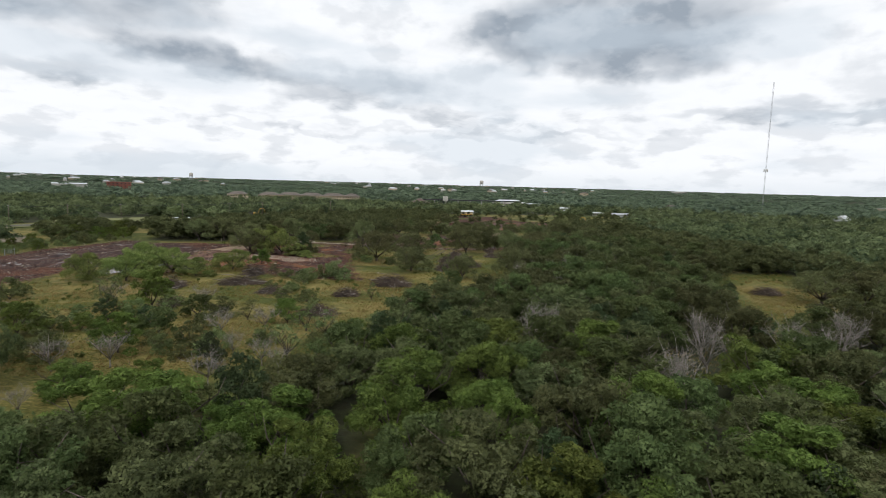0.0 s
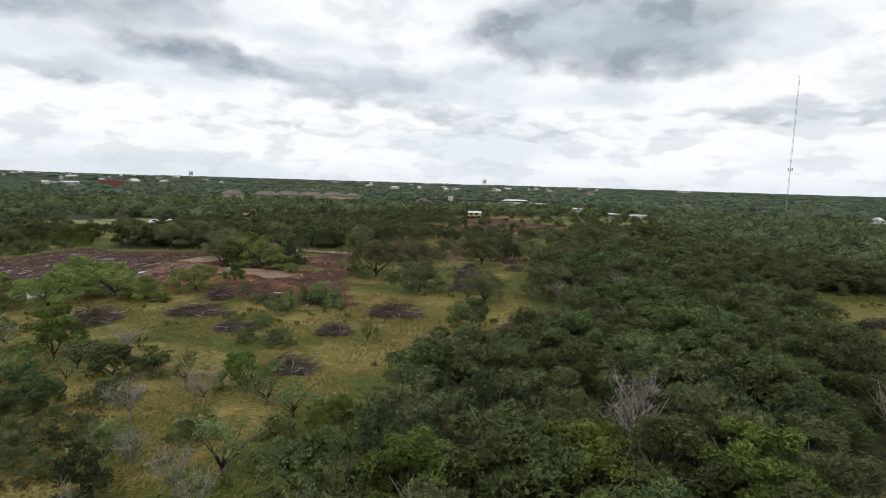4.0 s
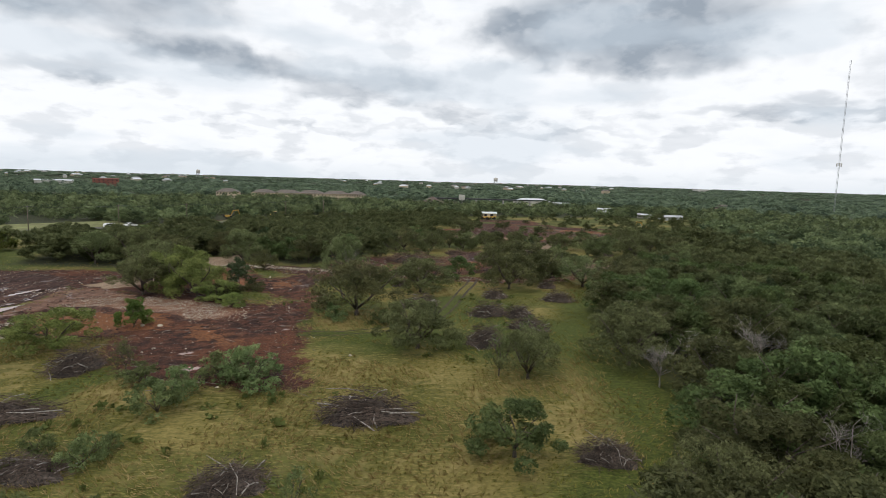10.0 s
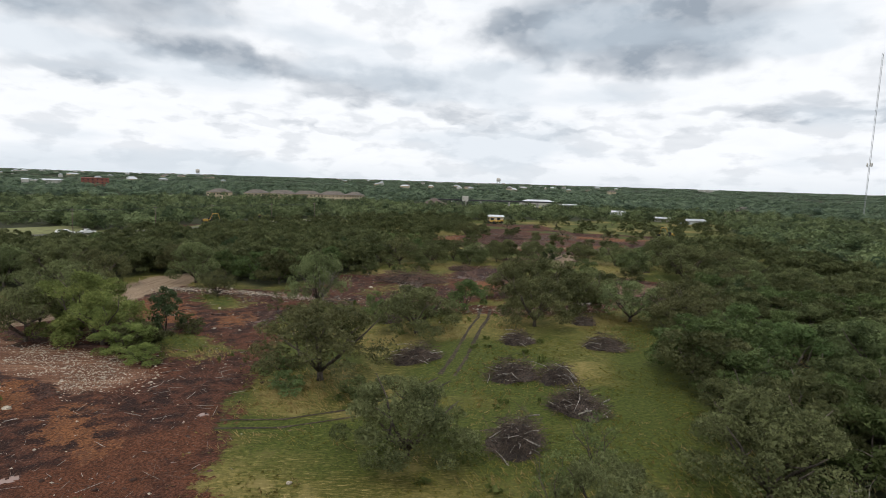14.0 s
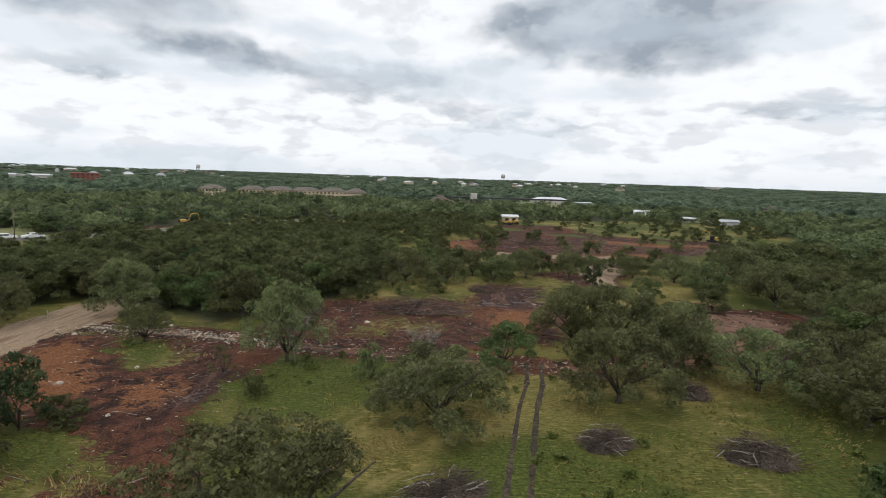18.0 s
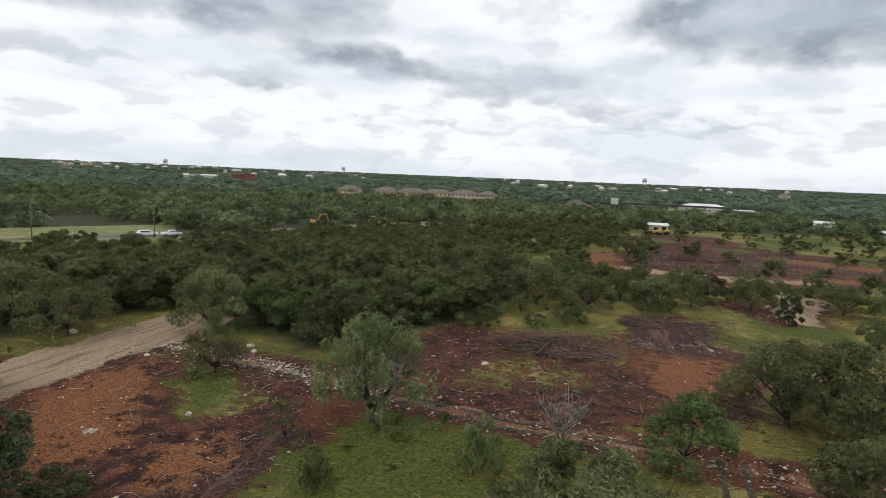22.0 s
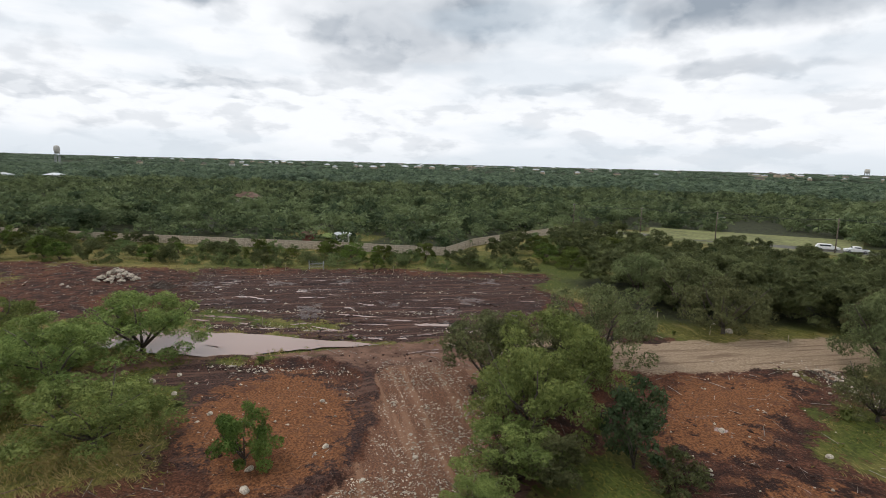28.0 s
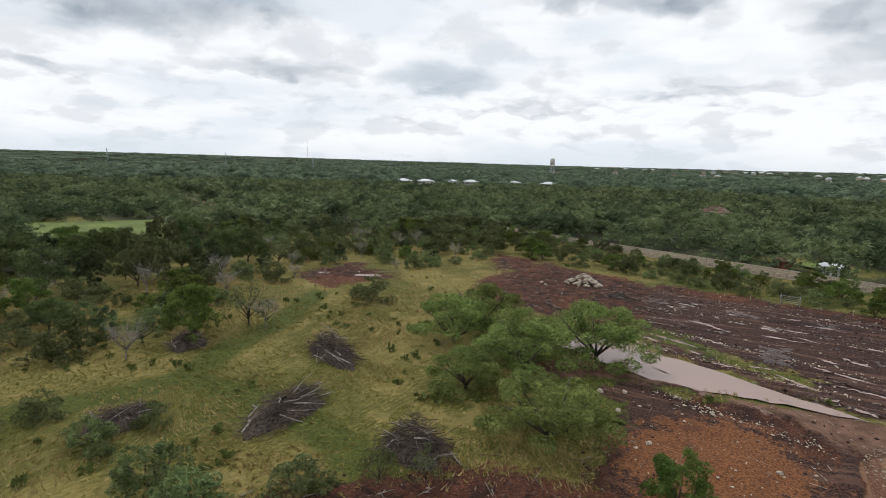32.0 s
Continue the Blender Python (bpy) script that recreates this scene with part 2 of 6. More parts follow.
# woodland leaves again, bluer: the haze over far woods put into the colour
HAZED_LEAF = leaf_material("hazed_leaves", (0.028, 0.046, 0.032), (0.150, 0.182, 0.112), 1.0, 0.75, 0.10, 1.5, 0.3)
BARK = plain("bark", (0.085, 0.07, 0.058), 0.95, grain=9, depth=0.5)
DEAD_WOOD = plain("grey_dead_wood", (0.26, 0.235, 0.21), 0.95, grain=7, depth=0.45)
PILE_WOOD = plain("cut_brush", (0.125, 0.080, 0.062), 0.95, grain=5, depth=0.55)
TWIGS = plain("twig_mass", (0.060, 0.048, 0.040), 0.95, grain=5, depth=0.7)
DEAD_BRUSH = plain("grey_cut_brush", (0.092, 0.068, 0.055), 0.95, grain=5, depth=0.55)
GRASS_BLADE = leaf_material("dry_grass_blades", (0.215, 0.175, 0.058), (0.42, 0.335, 0.150), 0.5, 0.85, 0.15, 0.0)
GREEN_BLADE = leaf_material("grass_blades", (0.120, 0.130, 0.025), (0.250, 0.225, 0.064), 0.5, 0.85, 0.15, 0.0)
WEED_LEAF = leaf_material("weed_leaves", (0.06, 0.085, 0.022), (0.15, 0.175, 0.055), 0.5, 0.8, 0.3, 0.0)
ROCK = plain("limestone", (0.42, 0.365, 0.295), 0.95, grain=4, depth=0.35)


def soil_material():
    m, t, b = material("ground_cover", 0.95, 0.0, 0.2)
    p = position(t)

    def layer(name):
        n = t.nodes.new("ShaderNodeAttribute")
        n.attribute_name = name
        return n.outputs["Fac"]

    fine, mid, broad = noisy(t, p, 3.2, 6.0, 0.65), noisy(t, p, 0.55, 5.0, 0.6), noisy(t, p, 0.07, 4.0)
    edge = calc(t, "MULTIPLY", calc(t, "SUBTRACT", calc(t, "ADD", calc(t, "MULTIPLY", mid, 0.6), calc(t, "MULTIPLY", fine, 0.4)), 0.5), 2.6)

    soft_edge = calc(t, "MULTIPLY", edge, 0.35)

    def mask(name, width=0.12):
        return ranged(t, calc(t, "ADD", layer(name), soft_edge if name in ("green", "shaded_litter") else edge), 0.5 - width, 0.5 + width)

    streak = t.nodes.new("ShaderNodeMapping")
    streak.inputs["Rotation"].default_value, streak.inputs["Scale"].default_value = (0, 0, 0.5), (0.5, 2.2, 1)
    t.links.new(p, streak.inputs[0])
    blades = noisy(t, streak.outputs[0], 2.2, 7.0, 0.72, "3D", 0.8)
    clumps = noisy(t, p, 1.1, 5.0, 0.7)
    dry = ranged(t, calc(t, "ADD", calc(t, "MULTIPLY", broad, 0.45), calc(t, "MULTIPLY", blades, 0.55)), 0.42, 0.58)
    grass = mixed(t, dry, (0.084, 0.086, 0.016), (0.225, 0.180, 0.058))
    grass = mixed(t, ranged(t, fine, 0.38, 0.62), mixed(t, 1.0, grass, (0.62, 0.66, 0.58), "MULTIPLY"), grass)
    grass = mixed(t, ranged(t, clumps, 0.56, 0.70, 0.0, 0.3), grass, (0.078, 0.086, 0.018))
    sway = noisy(t, p, 0.22, 4.0, 0.6, "3D", 1.2)
    grass = mixed(t, ranged(t, sway, 0.50, 0.66, 0.0, 0.55), grass, (0.265, 0.205, 0.080))
    grass = mixed(t, ranged(t, blades, 0.57, 0.66, 0.0, 0.7), grass, (0.36, 0.285, 0.118))
    lush = mixed(t, ranged(t, fine, 0.34, 0.66), (0.030, 0.041, 0.007), (0.084, 0.101, 0.018))
    lush = mixed(t, ranged(t, blades, 0.55, 0.64, 0.0, 0.7), lush, (0.185, 0.172, 0.046))
    col = mixed(t, mask("green", 0.3), grass, lush)
    # leaf litter with the shade under the crowns put into its colour
    shaded_litter = mixed(t, ranged(t, mid, 0.35, 0.65), (0.022, 0.024, 0.013), (0.045, 0.050, 0.020))
    col = mixed(t, mask("shaded_litter", 0.3), col, shaded_litter)
    crumb = noisy(t, p, 5.5, 5.0, 0.7)
    mud = mixed(t, ranged(t, mid, 0.40, 0.60), (0.032, 0.014, 0.010), (0.104, 0.041, 0.024))
    mud = mixed(t, ranged(t, broad, 0.48, 0.62, 0.0, 0.6), mud, (0.158, 0.058, 0.026))
    mud = mixed(t, ranged(t, crumb, 0.42, 0.56), mixed(t, 1.0, mud, (0.40, 0.38, 0.38), "MULTIPLY"), mud)
    mud = mixed(t, ranged(t, crumb, 0.60, 0.68, 0.0, 0.8), mud, (0.17, 0.105, 0.072))
    col = mixed(t, mask("mud"), col, mud)
    rows_map = t.nodes.new("ShaderNodeMapping")
    rows_map.inputs["Rotation"].default_value, rows_map.inputs["Scale"].default_value = (0, 0, 0.26), (0.9, 0.07, 1)
    t.links.new(p, rows_map.inputs[0])
    furrow = noisy(t, rows_map.outputs[0], 1.0, 5.0, 0.6)
    dark = mixed(t, ranged(t, crumb, 0.40, 0.62), (0.015, 0.008, 0.007), (0.080, 0.040, 0.030))
    dark = mixed(t, ranged(t, furrow, 0.52, 0.62, 0.0, 0.7), dark, (0.118, 0.064, 0.046))
    dark = mixed(t, ranged(t, furrow, 0.36, 0.44, 0.8, 0.0), dark, (0.013, 0.008, 0.008))
    col = mixed(t, mask("dark"), col, dark)
    clay = mixed(t, ranged(t, crumb, 0.38, 0.62), (0.084, 0.033, 0.014), (0.232, 0.097, 0.040))
    clay = mixed(t, ranged(t, mid, 0.54, 0.68, 0.0, 0.65), clay, (0.075, 0.034, 0.022))
    col = mixed(t, mask("clay"), col, clay)
    grit = noisy(t, p, 13.0, 4.0, 0.6)
    gravel = mixed(t, ranged(t, grit, 0.40, 0.60), (0.074, 0.034, 0.021), (0.215, 0.106, 0.062))
    gravel = mixed(t, ranged(t, crumb, 0.36, 0.50, 0.7, 0.0), gravel, (0.060, 0.032, 0.024))
    lane = t.nodes.new("ShaderNodeMapping")
    lane.inputs["Rotation"].default_value, lane.inputs["Scale"].default_value = (0, 0, 0.30), (0.05, 0.9, 1)
    t.links.new(p, lane.inputs[0])
    gravel = mixed(t, ranged(t, noisy(t, lane.outputs[0], 1.0, 4.0, 0.6), 0.46, 0.60, 0.0, 0.6), gravel, (0.265, 0.150, 0.093))
    col = mixed(t, mask("gravel"), col, gravel)
    silt = mixed(t, ranged(t, mid, 0.36, 0.64), (0.100, 0.053, 0.036), (0.185, 0.105, 0.072))
    silt = mixed(t, ranged(t, furrow, 0.54, 0.64, 0.0, 0.5), silt, (0.085, 0.048, 0.034))
    col = mixed(t, mask("silt", 0.2), col, silt)
    worn = t.nodes.new("ShaderNodeMapping")
    worn.inputs["Rotation"].default_value, worn.inputs["Scale"].default_value = (0, 0, 1.25), (1.6, 0.10, 1)
    t.links.new(p, worn.inputs[0])
    treads = noisy(t, worn.outputs[0], 1.0, 6.0, 0.65)
    road = mixed(t, ranged(t, crumb, 0.38, 0.62), (0.20, 0.140, 0.092), (0.34, 0.255, 0.175))
    road = mixed(t, ranged(t, treads, 0.38, 0.50, 0.75, 0.0), road, (0.130, 0.082, 0.052))
    col = mixed(t, mask("road"), col, road)
    speck = ranged(t, noisy(t, p, 6.5, 3.0, 0.6), 0.645, 0.70)
    bare = calc(t, "MAXIMUM", calc(t, "MULTIPLY", mask("gravel"), 0.8), calc(t, "MULTIPLY", calc(t, "MAXIMUM", mask("mud"), mask("dark")), 0.35))
    col = mixed(t, calc(t, "MULTIPLY", speck, bare), col, (0.33, 0.28, 0.23))
    t.links.new(col, b.inputs["Base Color"])
    wet = mask("wet", 0.08)
    t.links.new(ranged(t, wet, 0, 1, 0.95, 0.35, False), b.inputs["Roughness"])
    bumped(t, b, calc(t, "ADD", calc(t, "MULTIPLY", crumb, 0.6), mid), 0.7, 0.2)
    return m


SOIL = soil_material()
wm, wtree, wb = material("puddle_water", 0.06, 0.0, 0.5)
wb.inputs["Base Color"].default_value = (0.27, 0.17, 0.135, 1)
bumped(wtree, wb, noisy(wtree, position(wtree), 2.0, 2.0), 0.05, 0.02)
WATER = wm

# ---- building helpers ----


def mesh_of(name, verts, faces, mat, smooth=False):
    me = bpy.data.meshes.new(name)
    me.from_pydata([tuple(v) for v in verts], [], [tuple(f) for f in faces])
    me.materials.append(mat)
    if smooth:
        me.polygons.foreach_set("use_smooth", [True] * len(me.polygons))
    me.update()
    return me


def part(name, me, parent, label=""):
    ob = new(name, me)
    ob.parent = parent
    return tagged(ob, label)


def tubes(paths, sides=5):
    """Vertices and faces of tapered tubes; a path is a list of (point, radius)."""
    verts, faces = [], []
    for path in paths:
        base = len(verts)
        n = len(path)
        for i, (p, r) in enumerate(path):
            p = np.array(p, float)
            d = np.array(path[min(i + 1, n - 1)][0], float) - np.array(path[max(i - 1, 0)][0], float)
            d /= np.linalg.norm(d) + 1e-9
            a = np.cross(d, (0.31, 0.17, 0.93) if abs(d[2]) < 0.8 else (1, 0, 0))
            a /= np.linalg.norm(a) + 1e-9
            c = np.cross(d, a)
            for k in range(sides):
                w = 2 * math.pi * k / sides
                verts.append(p + r * (math.cos(w) * a + math.sin(w) * c))
        for i in range(n - 1):
            for k in range(sides):
                q, s = base + i * sides, base + (i + 1) * sides
                faces.append((q + k, q + (k + 1) % sides, s + (k + 1) % sides, s + k))
        faces.append(tuple(base + (n - 1) * sides + k for k in range(sides)))
        faces.append(tuple(base + k for k in reversed(range(sides))))
    return verts, faces


def inside(poly, x, y):
    """Signed distance to a polygon, positive inside, for arrays of x and y."""
    px, py = np.array(poly, float).T
    best = np.full(x.shape, 1e9)
    odd = np.zeros(x.shape, bool)
    for i in range(len(px)):
        ax, ay, bx, by = px[i - 1], py[i - 1], px[i], py[i]
        ex, ey = bx - ax, by - ay
        s = np.clip(((x - ax) * ex + (y - ay) * ey) / (ex * ex + ey * ey + 1e-9), 0, 1)
        best = np.minimum(best, np.hypot(x - ax - s * ex, y - ay - s * ey))
        if ay != by:
            odd ^= ((ay > y) != (by > y)) & (x < (y - ay) * ex / (by - ay) + ax)
    return np.where(odd, best, -best)


def along(line, x, y):
    """Distance to an open line."""
    best = np.full(x.shape, 1e9)
    for (ax, ay), (bx, by) in zip(line, line[1:]):
        ex, ey = bx - ax, by - ay
        s = np.clip(((x - ax) * ex + (y - ay) * ey) / (ex * ex + ey * ey + 1e-9), 0, 1)
        best = np.minimum(best, np.hypot(x - ax - s * ex, y - ay - s * ey))
    return best


LATTICE = np.random.RandomState(5).rand(256, 256)


def waves(x, y, size, octaves=4):
    """Smooth random heights, 0 to 1."""
    total, gain, norm = 0.0, 1.0, 0.0
    for o in range(octaves):
        u, v = x / size * 2**o + 17.3 * o, y / size * 2**o + 9.1 * o
        i, j = np.floor(u).astype(int), np.floor(v).astype(int)
        a, b = u - i, v - j
        a, b = a * a * (3 - 2 * a), b * b * (3 - 2 * b)
        g = LATTICE
        lo = g[i % 256, j % 256] * (1 - a) + g[(i + 1) % 256, j % 256] * a
        hi = g[i % 256, (j + 1) % 256] * (1 - a) + g[(i + 1) % 256, (j + 1) % 256] * a
        total = total + gain * (lo * (1 - b) + hi * b)
        norm, gain = norm + gain, gain * 0.5
    return total / norm


# ---- the ground: one sheet to the horizon, its bare patches cut out as pieces of the same sheet ----
MUD = [
    [(-125, 111), (-107, 106), (-90, 111), (-81, 119), (-79, 141), (-112, 137)],
    [(-97, 194), (-64, 199), (-58, 200), (-50, 205), (-36, 204), (-23, 203), (-18, 200), (-15, 192), (-21, 184), (-19, 158), (-15, 140), (-14, 127), (-31, 127), (-38, 134), (-40, 144), (-53, 147), (-60, 146), (-66, 160), (-64, 178)],
    [(-21, 226), (4, 231), (8, 245), (25, 247), (22, 226), (19, 206), (5, 201), (-18, 201), (-27, 208)],
    [(46, 236), (40, 212), (44, 204), (60, 211), (60, 228)],
    [(20, 262), (48, 280), (50, 268), (40, 250), (30, 250)],
    [(12, 308), (35, 300), (59, 301), (80, 320), (84, 338), (100, 350), (106, 335), (96, 318), (60, 288), (32, 285), (14, 292)],
    [(-130, 94), (-112, 104), (-112, 112), (-128, 108)],
    [(-112, 345), (-70, 374), (-62, 362), (-100, 332)],
    [(-97, 78), (-82, 76), (-78, 90), (-90, 96)],
    [(44, 200), (58, 226), (64, 222), (58, 204)],
    [(-117, 137), (-103, 201), (-97, 199), (-110, 136)],
    [(-5, 317), (17, 340), (32, 408), (62, 415), (72, 360), (118, 352), (100, 312), (62, 293), (45, 262), (32, 250), (30, 282), (12, 290)],
]
DARK = [
    [(-112, 137), (-98, 198), (-74, 186), (-65, 178), (-67, 162), (-75, 142), (-92, 138)],
    [(-66, 141), (-60, 146), (-54, 160), (-50, 161), (-40, 157), (-42, 147), (-53, 146), (-58, 143)],
    [(-30, 190), (-22, 194), (-20, 186), (-28, 182)],
    [(8, 242), (22, 243), (18, 228), (8, 226)],
]
CLAY = [
    [(-50, 146.5), (-55.5, 147.5), (-57.6, 151.8), (-54.6, 157), (-51, 159.4), (-43.2, 157), (-38.5, 154), (-36.5, 151), (-42, 150), (-45.4, 148)],
    [(-51.7, 190), (-49.6, 198), (-47.5, 203), (-44, 199.5), (-40.5, 191.6), (-36, 185), (-39, 181.5)],
    [(-33, 189), (-27, 187), (-26, 183), (-32, 184)],
    [(-33, 153), (-27, 150), (-24, 144), (-30, 146)],
    [(-34, 176), (-28, 177), (-26, 172), (-31, 171)],
    [(-6, 312), (30, 296), (50, 300), (80, 312), (76, 303), (48, 288), (30, 287), (0, 300)],
    [(60, 345), (104, 338), (106, 331), (80, 326), (58, 336)],
    [(6, 212), (10, 224), (17, 225), (16, 212), (11, 207)],
    [(-5, 315), (14, 334), (18, 314), (-2, 298)],
]
GREEN_IN_MUD = [
    [(-84, 141), (-76, 160), (-72, 159), (-79, 142)],
    [(-38, 168), (-28, 166.5), (-24, 170), (-29, 176), (-36, 178)],
    [(-56, 175), (-47, 178), (-46, 174.5), (-52, 172.5)],
    [(-42, 199), (-40.4, 204), (-35, 202), (-31.5, 198.5), (-33.4, 192), (-36, 192)],
    [(-24, 188), (-19, 199), (-9, 196), (-4, 184), (-14, 180), (-21.5, 182)],
]
GRAVEL = [
    [(-59.5, 164), (-57, 174), (-51.2, 170.6), (-43.7, 168.3), (-34.9, 165.3), (-32, 161), (-31.5, 155), (-36.8, 156.2), (-47.4, 159.4), (-55.5, 162.2)],
]
SILT = [  # smooth brown mud that the water has left
    [(-63.5, 144), (-64.2, 152), (-65.5, 162), (-66, 178), (-61, 178), (-56.6, 174.5), (-58.5, 164), (-58.5, 161.5), (-61.6, 156)],
    [(-60, 138), (-64, 146), (-66, 140), (-63, 130)],
    [(44, 226), (53, 227), (56, 215), (40, 208), (40, 218)],
]
ROAD = [
    [(-66, 182), (-60, 196), (-58, 222), (-47, 228), (-46, 222), (-51, 210), (-53, 188), (-58, 178)],
    [(12, 302), (35, 296), (59, 298), (58, 294), (33, 289), (14, 297)],
    [(34, 274), (43, 283), (49, 273), (39, 250), (33, 252)],
]
TRACK = [(-48, 208), (-32, 205), (-21, 202), (-8, 199), (6, 197), (16, 195), (30, 199), (44, 208)]
RUTS = [(10.6, 197), (9.4, 190), (7.5, 183.5), (6.0, 177), (4.2, 169), (2.0, 161), (-1.5, 156), (-7, 151.5), (-13, 149), (-20, 148.5)]
WHEELS = [
    [(-20, 149), (-8, 148), (0, 150)],
    [(-24.7, 100.9), (-31.9, 104.7), (-38.0, 105.8), (-46.4, 101.9), (-55.7, 99.1), (-72.0, 91.0)],
    [(-38.0, 105.8), (-39.0, 116.6), (-37.6, 124.8), (-35.6, 130.3), (-33.9, 134.1)],
]
WOODS = [  # where trees stand close
    [(-120, -20), (-4, -20), (-4, 84), (-9, 72), (-18, 56), (-34, 44), (-60, 40), (-120, 36)],
    [(-4, -20), (170, -20), (170, 250), (76, 250), (48, 200), (46, 184), (32, 172), (29, 158), (26, 142), (26, 126), (23, 112), (12, 102), (6, 96), (-5, 84)],
    [(-97, 201), (-74, 199), (-66, 204), (-61, 224), (-46, 219), (-33, 209), (-22, 221), (-16, 232), (-10, 254), (-12, 286), (-45, 284), (-78, 252), (-100, 226)],
]
CLEARINGS = [
    [(47, 80), (60, 100), (66, 130), (86, 148), (108, 148), (100, 110), (72, 80)],
    [(46, 234), (38, 212), (44, 204), (62, 213), (62, 226)],
]

PASTURE = [(-68, 0), (-84, -42), (-118, -24), (-100, 12), (-86, 38), (-72, 34)]
FENCE = [(-172, 72), (-160, 100), (-147, 135), (-126, 187), (-140, 198), (-153, 216), (-168, 238)]
STREET = [(-190, 226), (-158, 262), (-140, 277), (-113, 302), (-92, 336), (-69, 381), (-52, 404)]
OPEN = [
    [(-178, 66), (-165, 98), (-152, 134), (-132, 188), (-146, 203), (-172, 240), (-196, 240), (-160, 280), (-116, 318), (-76, 396), (-52, 414), (-34, 396), (10, 430), (60, 446), (176, 466), (186, 436), (148, 350), (118, 300), (106, 215), (106, 120), (86, 50), (72, 10), (-60, 10), (-78, 30), (-120, 10), (-150, 50)],
    [(-262, 531), (-230, 640), (-190, 533), (-228, 480)],
    [(-160, -92), (-138, -30), (-150, -24), (-192, -118)],
    [(-8, 545), (30, 545), (50, 640), (-30, 640)],
    [(70, 570), (150, 570), (165, 690), (90, 690)],
    [(-210, 560), (-60, 580), (-56, 690), (-215, 690)],
    [(-165, 150), (-145, 170), (-160, 178), (-178, 160)],
    PASTURE,
    [(-177.7, 276.3), (-138.6, 326.2), (-121.9, 304.7), (-152.5, 258.3)],
]


def fine_axis(lo, hi, step, outer):
    return np.concatenate([-np.array(outer[::-1]) + lo, np.arange(lo, hi + 0.01, step), np.array(outer) + hi])


OUT = [3, 8, 16, 30, 55, 90, 150, 240, 380, 600, 900, 1400, 2200, 3400, 5200]
gx, gy = fine_axis(-170, 122, 0.9, OUT), fine_axis(62, 425, 0.9, OUT)
GX, GY = np.meshgrid(gx, gy, indexing="ij")


def height(x, y):
    r = np.hypot(x, y - 120)
    far = np.clip((r - 500) / 3500, 0, 1)
    hill = np.exp(-((np.degrees(np.arctan2(-x, y - 120)) - 150) / 22) ** 2) * 9 * np.clip((r - 900) / 1600, 0, 1)
    return 0.45 * (waves(x, y, 40) - 0.5) * np.clip(1.5 - r / 500, 0, 1) + far * far * (3 - 2 * far) * (12 + 10 * waves(x, y, 900, 3)) + hill


WX = GX + 7 * (waves(GX, GY, 16, 2) - 0.5) + 3 * (waves(GX + 50, GY, 4, 2) - 0.5)
WY = GY + 7 * (waves(GX, GY + 90, 16, 2) - 0.5) + 3 * (waves(GX, GY + 30, 4, 2) - 0.5)


def zone(polys, soft=1.6):
    return np.clip(0.5 + np.max([inside(p, WX, WY) for p in polys], 0) / (2 * soft), 0, 1)


layers = {"mud": zone(MUD, 3.0), "dark": zone(DARK), "clay": zone(CLAY, 4.0), "gravel": zone(GRAVEL, 1.2), "road": zone(ROAD, 1.0), "silt": zone(SILT, 1.6)}
isles = np.maximum(zone(GREEN_IN_MUD, 3.0), np.clip((GY - 262) / 12, 0, 1) * np.clip((waves(GX, GY, 18, 3) - 0.54) * 7, 0, 1))
for key in ("mud", "dark", "clay"):
    layers[key] = layers[key] * (1 - isles)
north = np.clip((GY - 203) / 4, 0, 1) * np.clip((262 - GY) / 4, 0, 1) * np.clip((GX + 24) / 4, 0, 1) * np.clip((34 - GX) / 4, 0, 1)
layers["mud"] = layers["mud"] * (1 - north * np.clip(1.15 - 2.2 * waves(GX, GY, 9, 3), 0, 0.5))
layers["gravel"] = np.maximum(layers["gravel"], np.clip(1.3 - along(TRACK, GX, GY) / 1.5, 0, 0.62))
layers["mud"] = np.maximum(layers["mud"], np.clip(1.3 - along(TRACK, GX, GY) / 4.0, 0, 1))
BERMS = [[(-56, 176), (-51, 172), (-43.5, 169.8), (-34.5, 167)], [(-62, 157), (-57.5, 161.2), (-51.8, 161.2), (-42.4, 157.3), (-36, 154.6)], [(-63.5, 144.4), (-61.6, 155)], [(46, 236), (40, 213)], [(60, 228), (59, 212)]]
berm = np.clip(1.25 - np.min([along(b, WX, WY) for b in BERMS], 0) / 0.9, 0, 1)
layers["dark"] = np.maximum(layers["dark"], berm)
layers["gravel"] = layers["gravel"] * (1 - berm)
wheel = np.min([along(w, GX, GY) for w in WHEELS], 0)
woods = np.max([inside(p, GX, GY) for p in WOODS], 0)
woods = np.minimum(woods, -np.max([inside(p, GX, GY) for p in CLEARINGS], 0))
layers["shaded_litter"] = np.clip(0.5 + woods / 8, 0, 1) * 0.8
# dark floor beyond the open land paints the shaded gaps between far crowns
layers["shaded_litter"] = np.maximum(layers["shaded_litter"], 0.9 * np.clip(0.5 - np.max([inside(p, GX, GY) for p in OPEN], 0) / 6, 0, 1))
layers["green"] = np.clip(np.clip(1.1 - np.abs(woods + 3) / 9, 0, 0.75) * np.where(GY > 195, 0.35, 1) + np.clip(1.6 - wheel / 2.2, 0, 1) * 0.8 + isles * 0.8, 0, 1)
layers["green"] = np.maximum(layers["green"], np.clip((GY - 122) / 25, 0, 1) * np.clip((waves(GX + 31, GY, 13, 4) - 0.5) * 3.4 + 0.5, 0.05, 0.9))
layers["green"] = np.maximum(layers["green"], np.clip((waves(GX, GY, 22, 3) - 0.60) * 6, 0, 0.5))
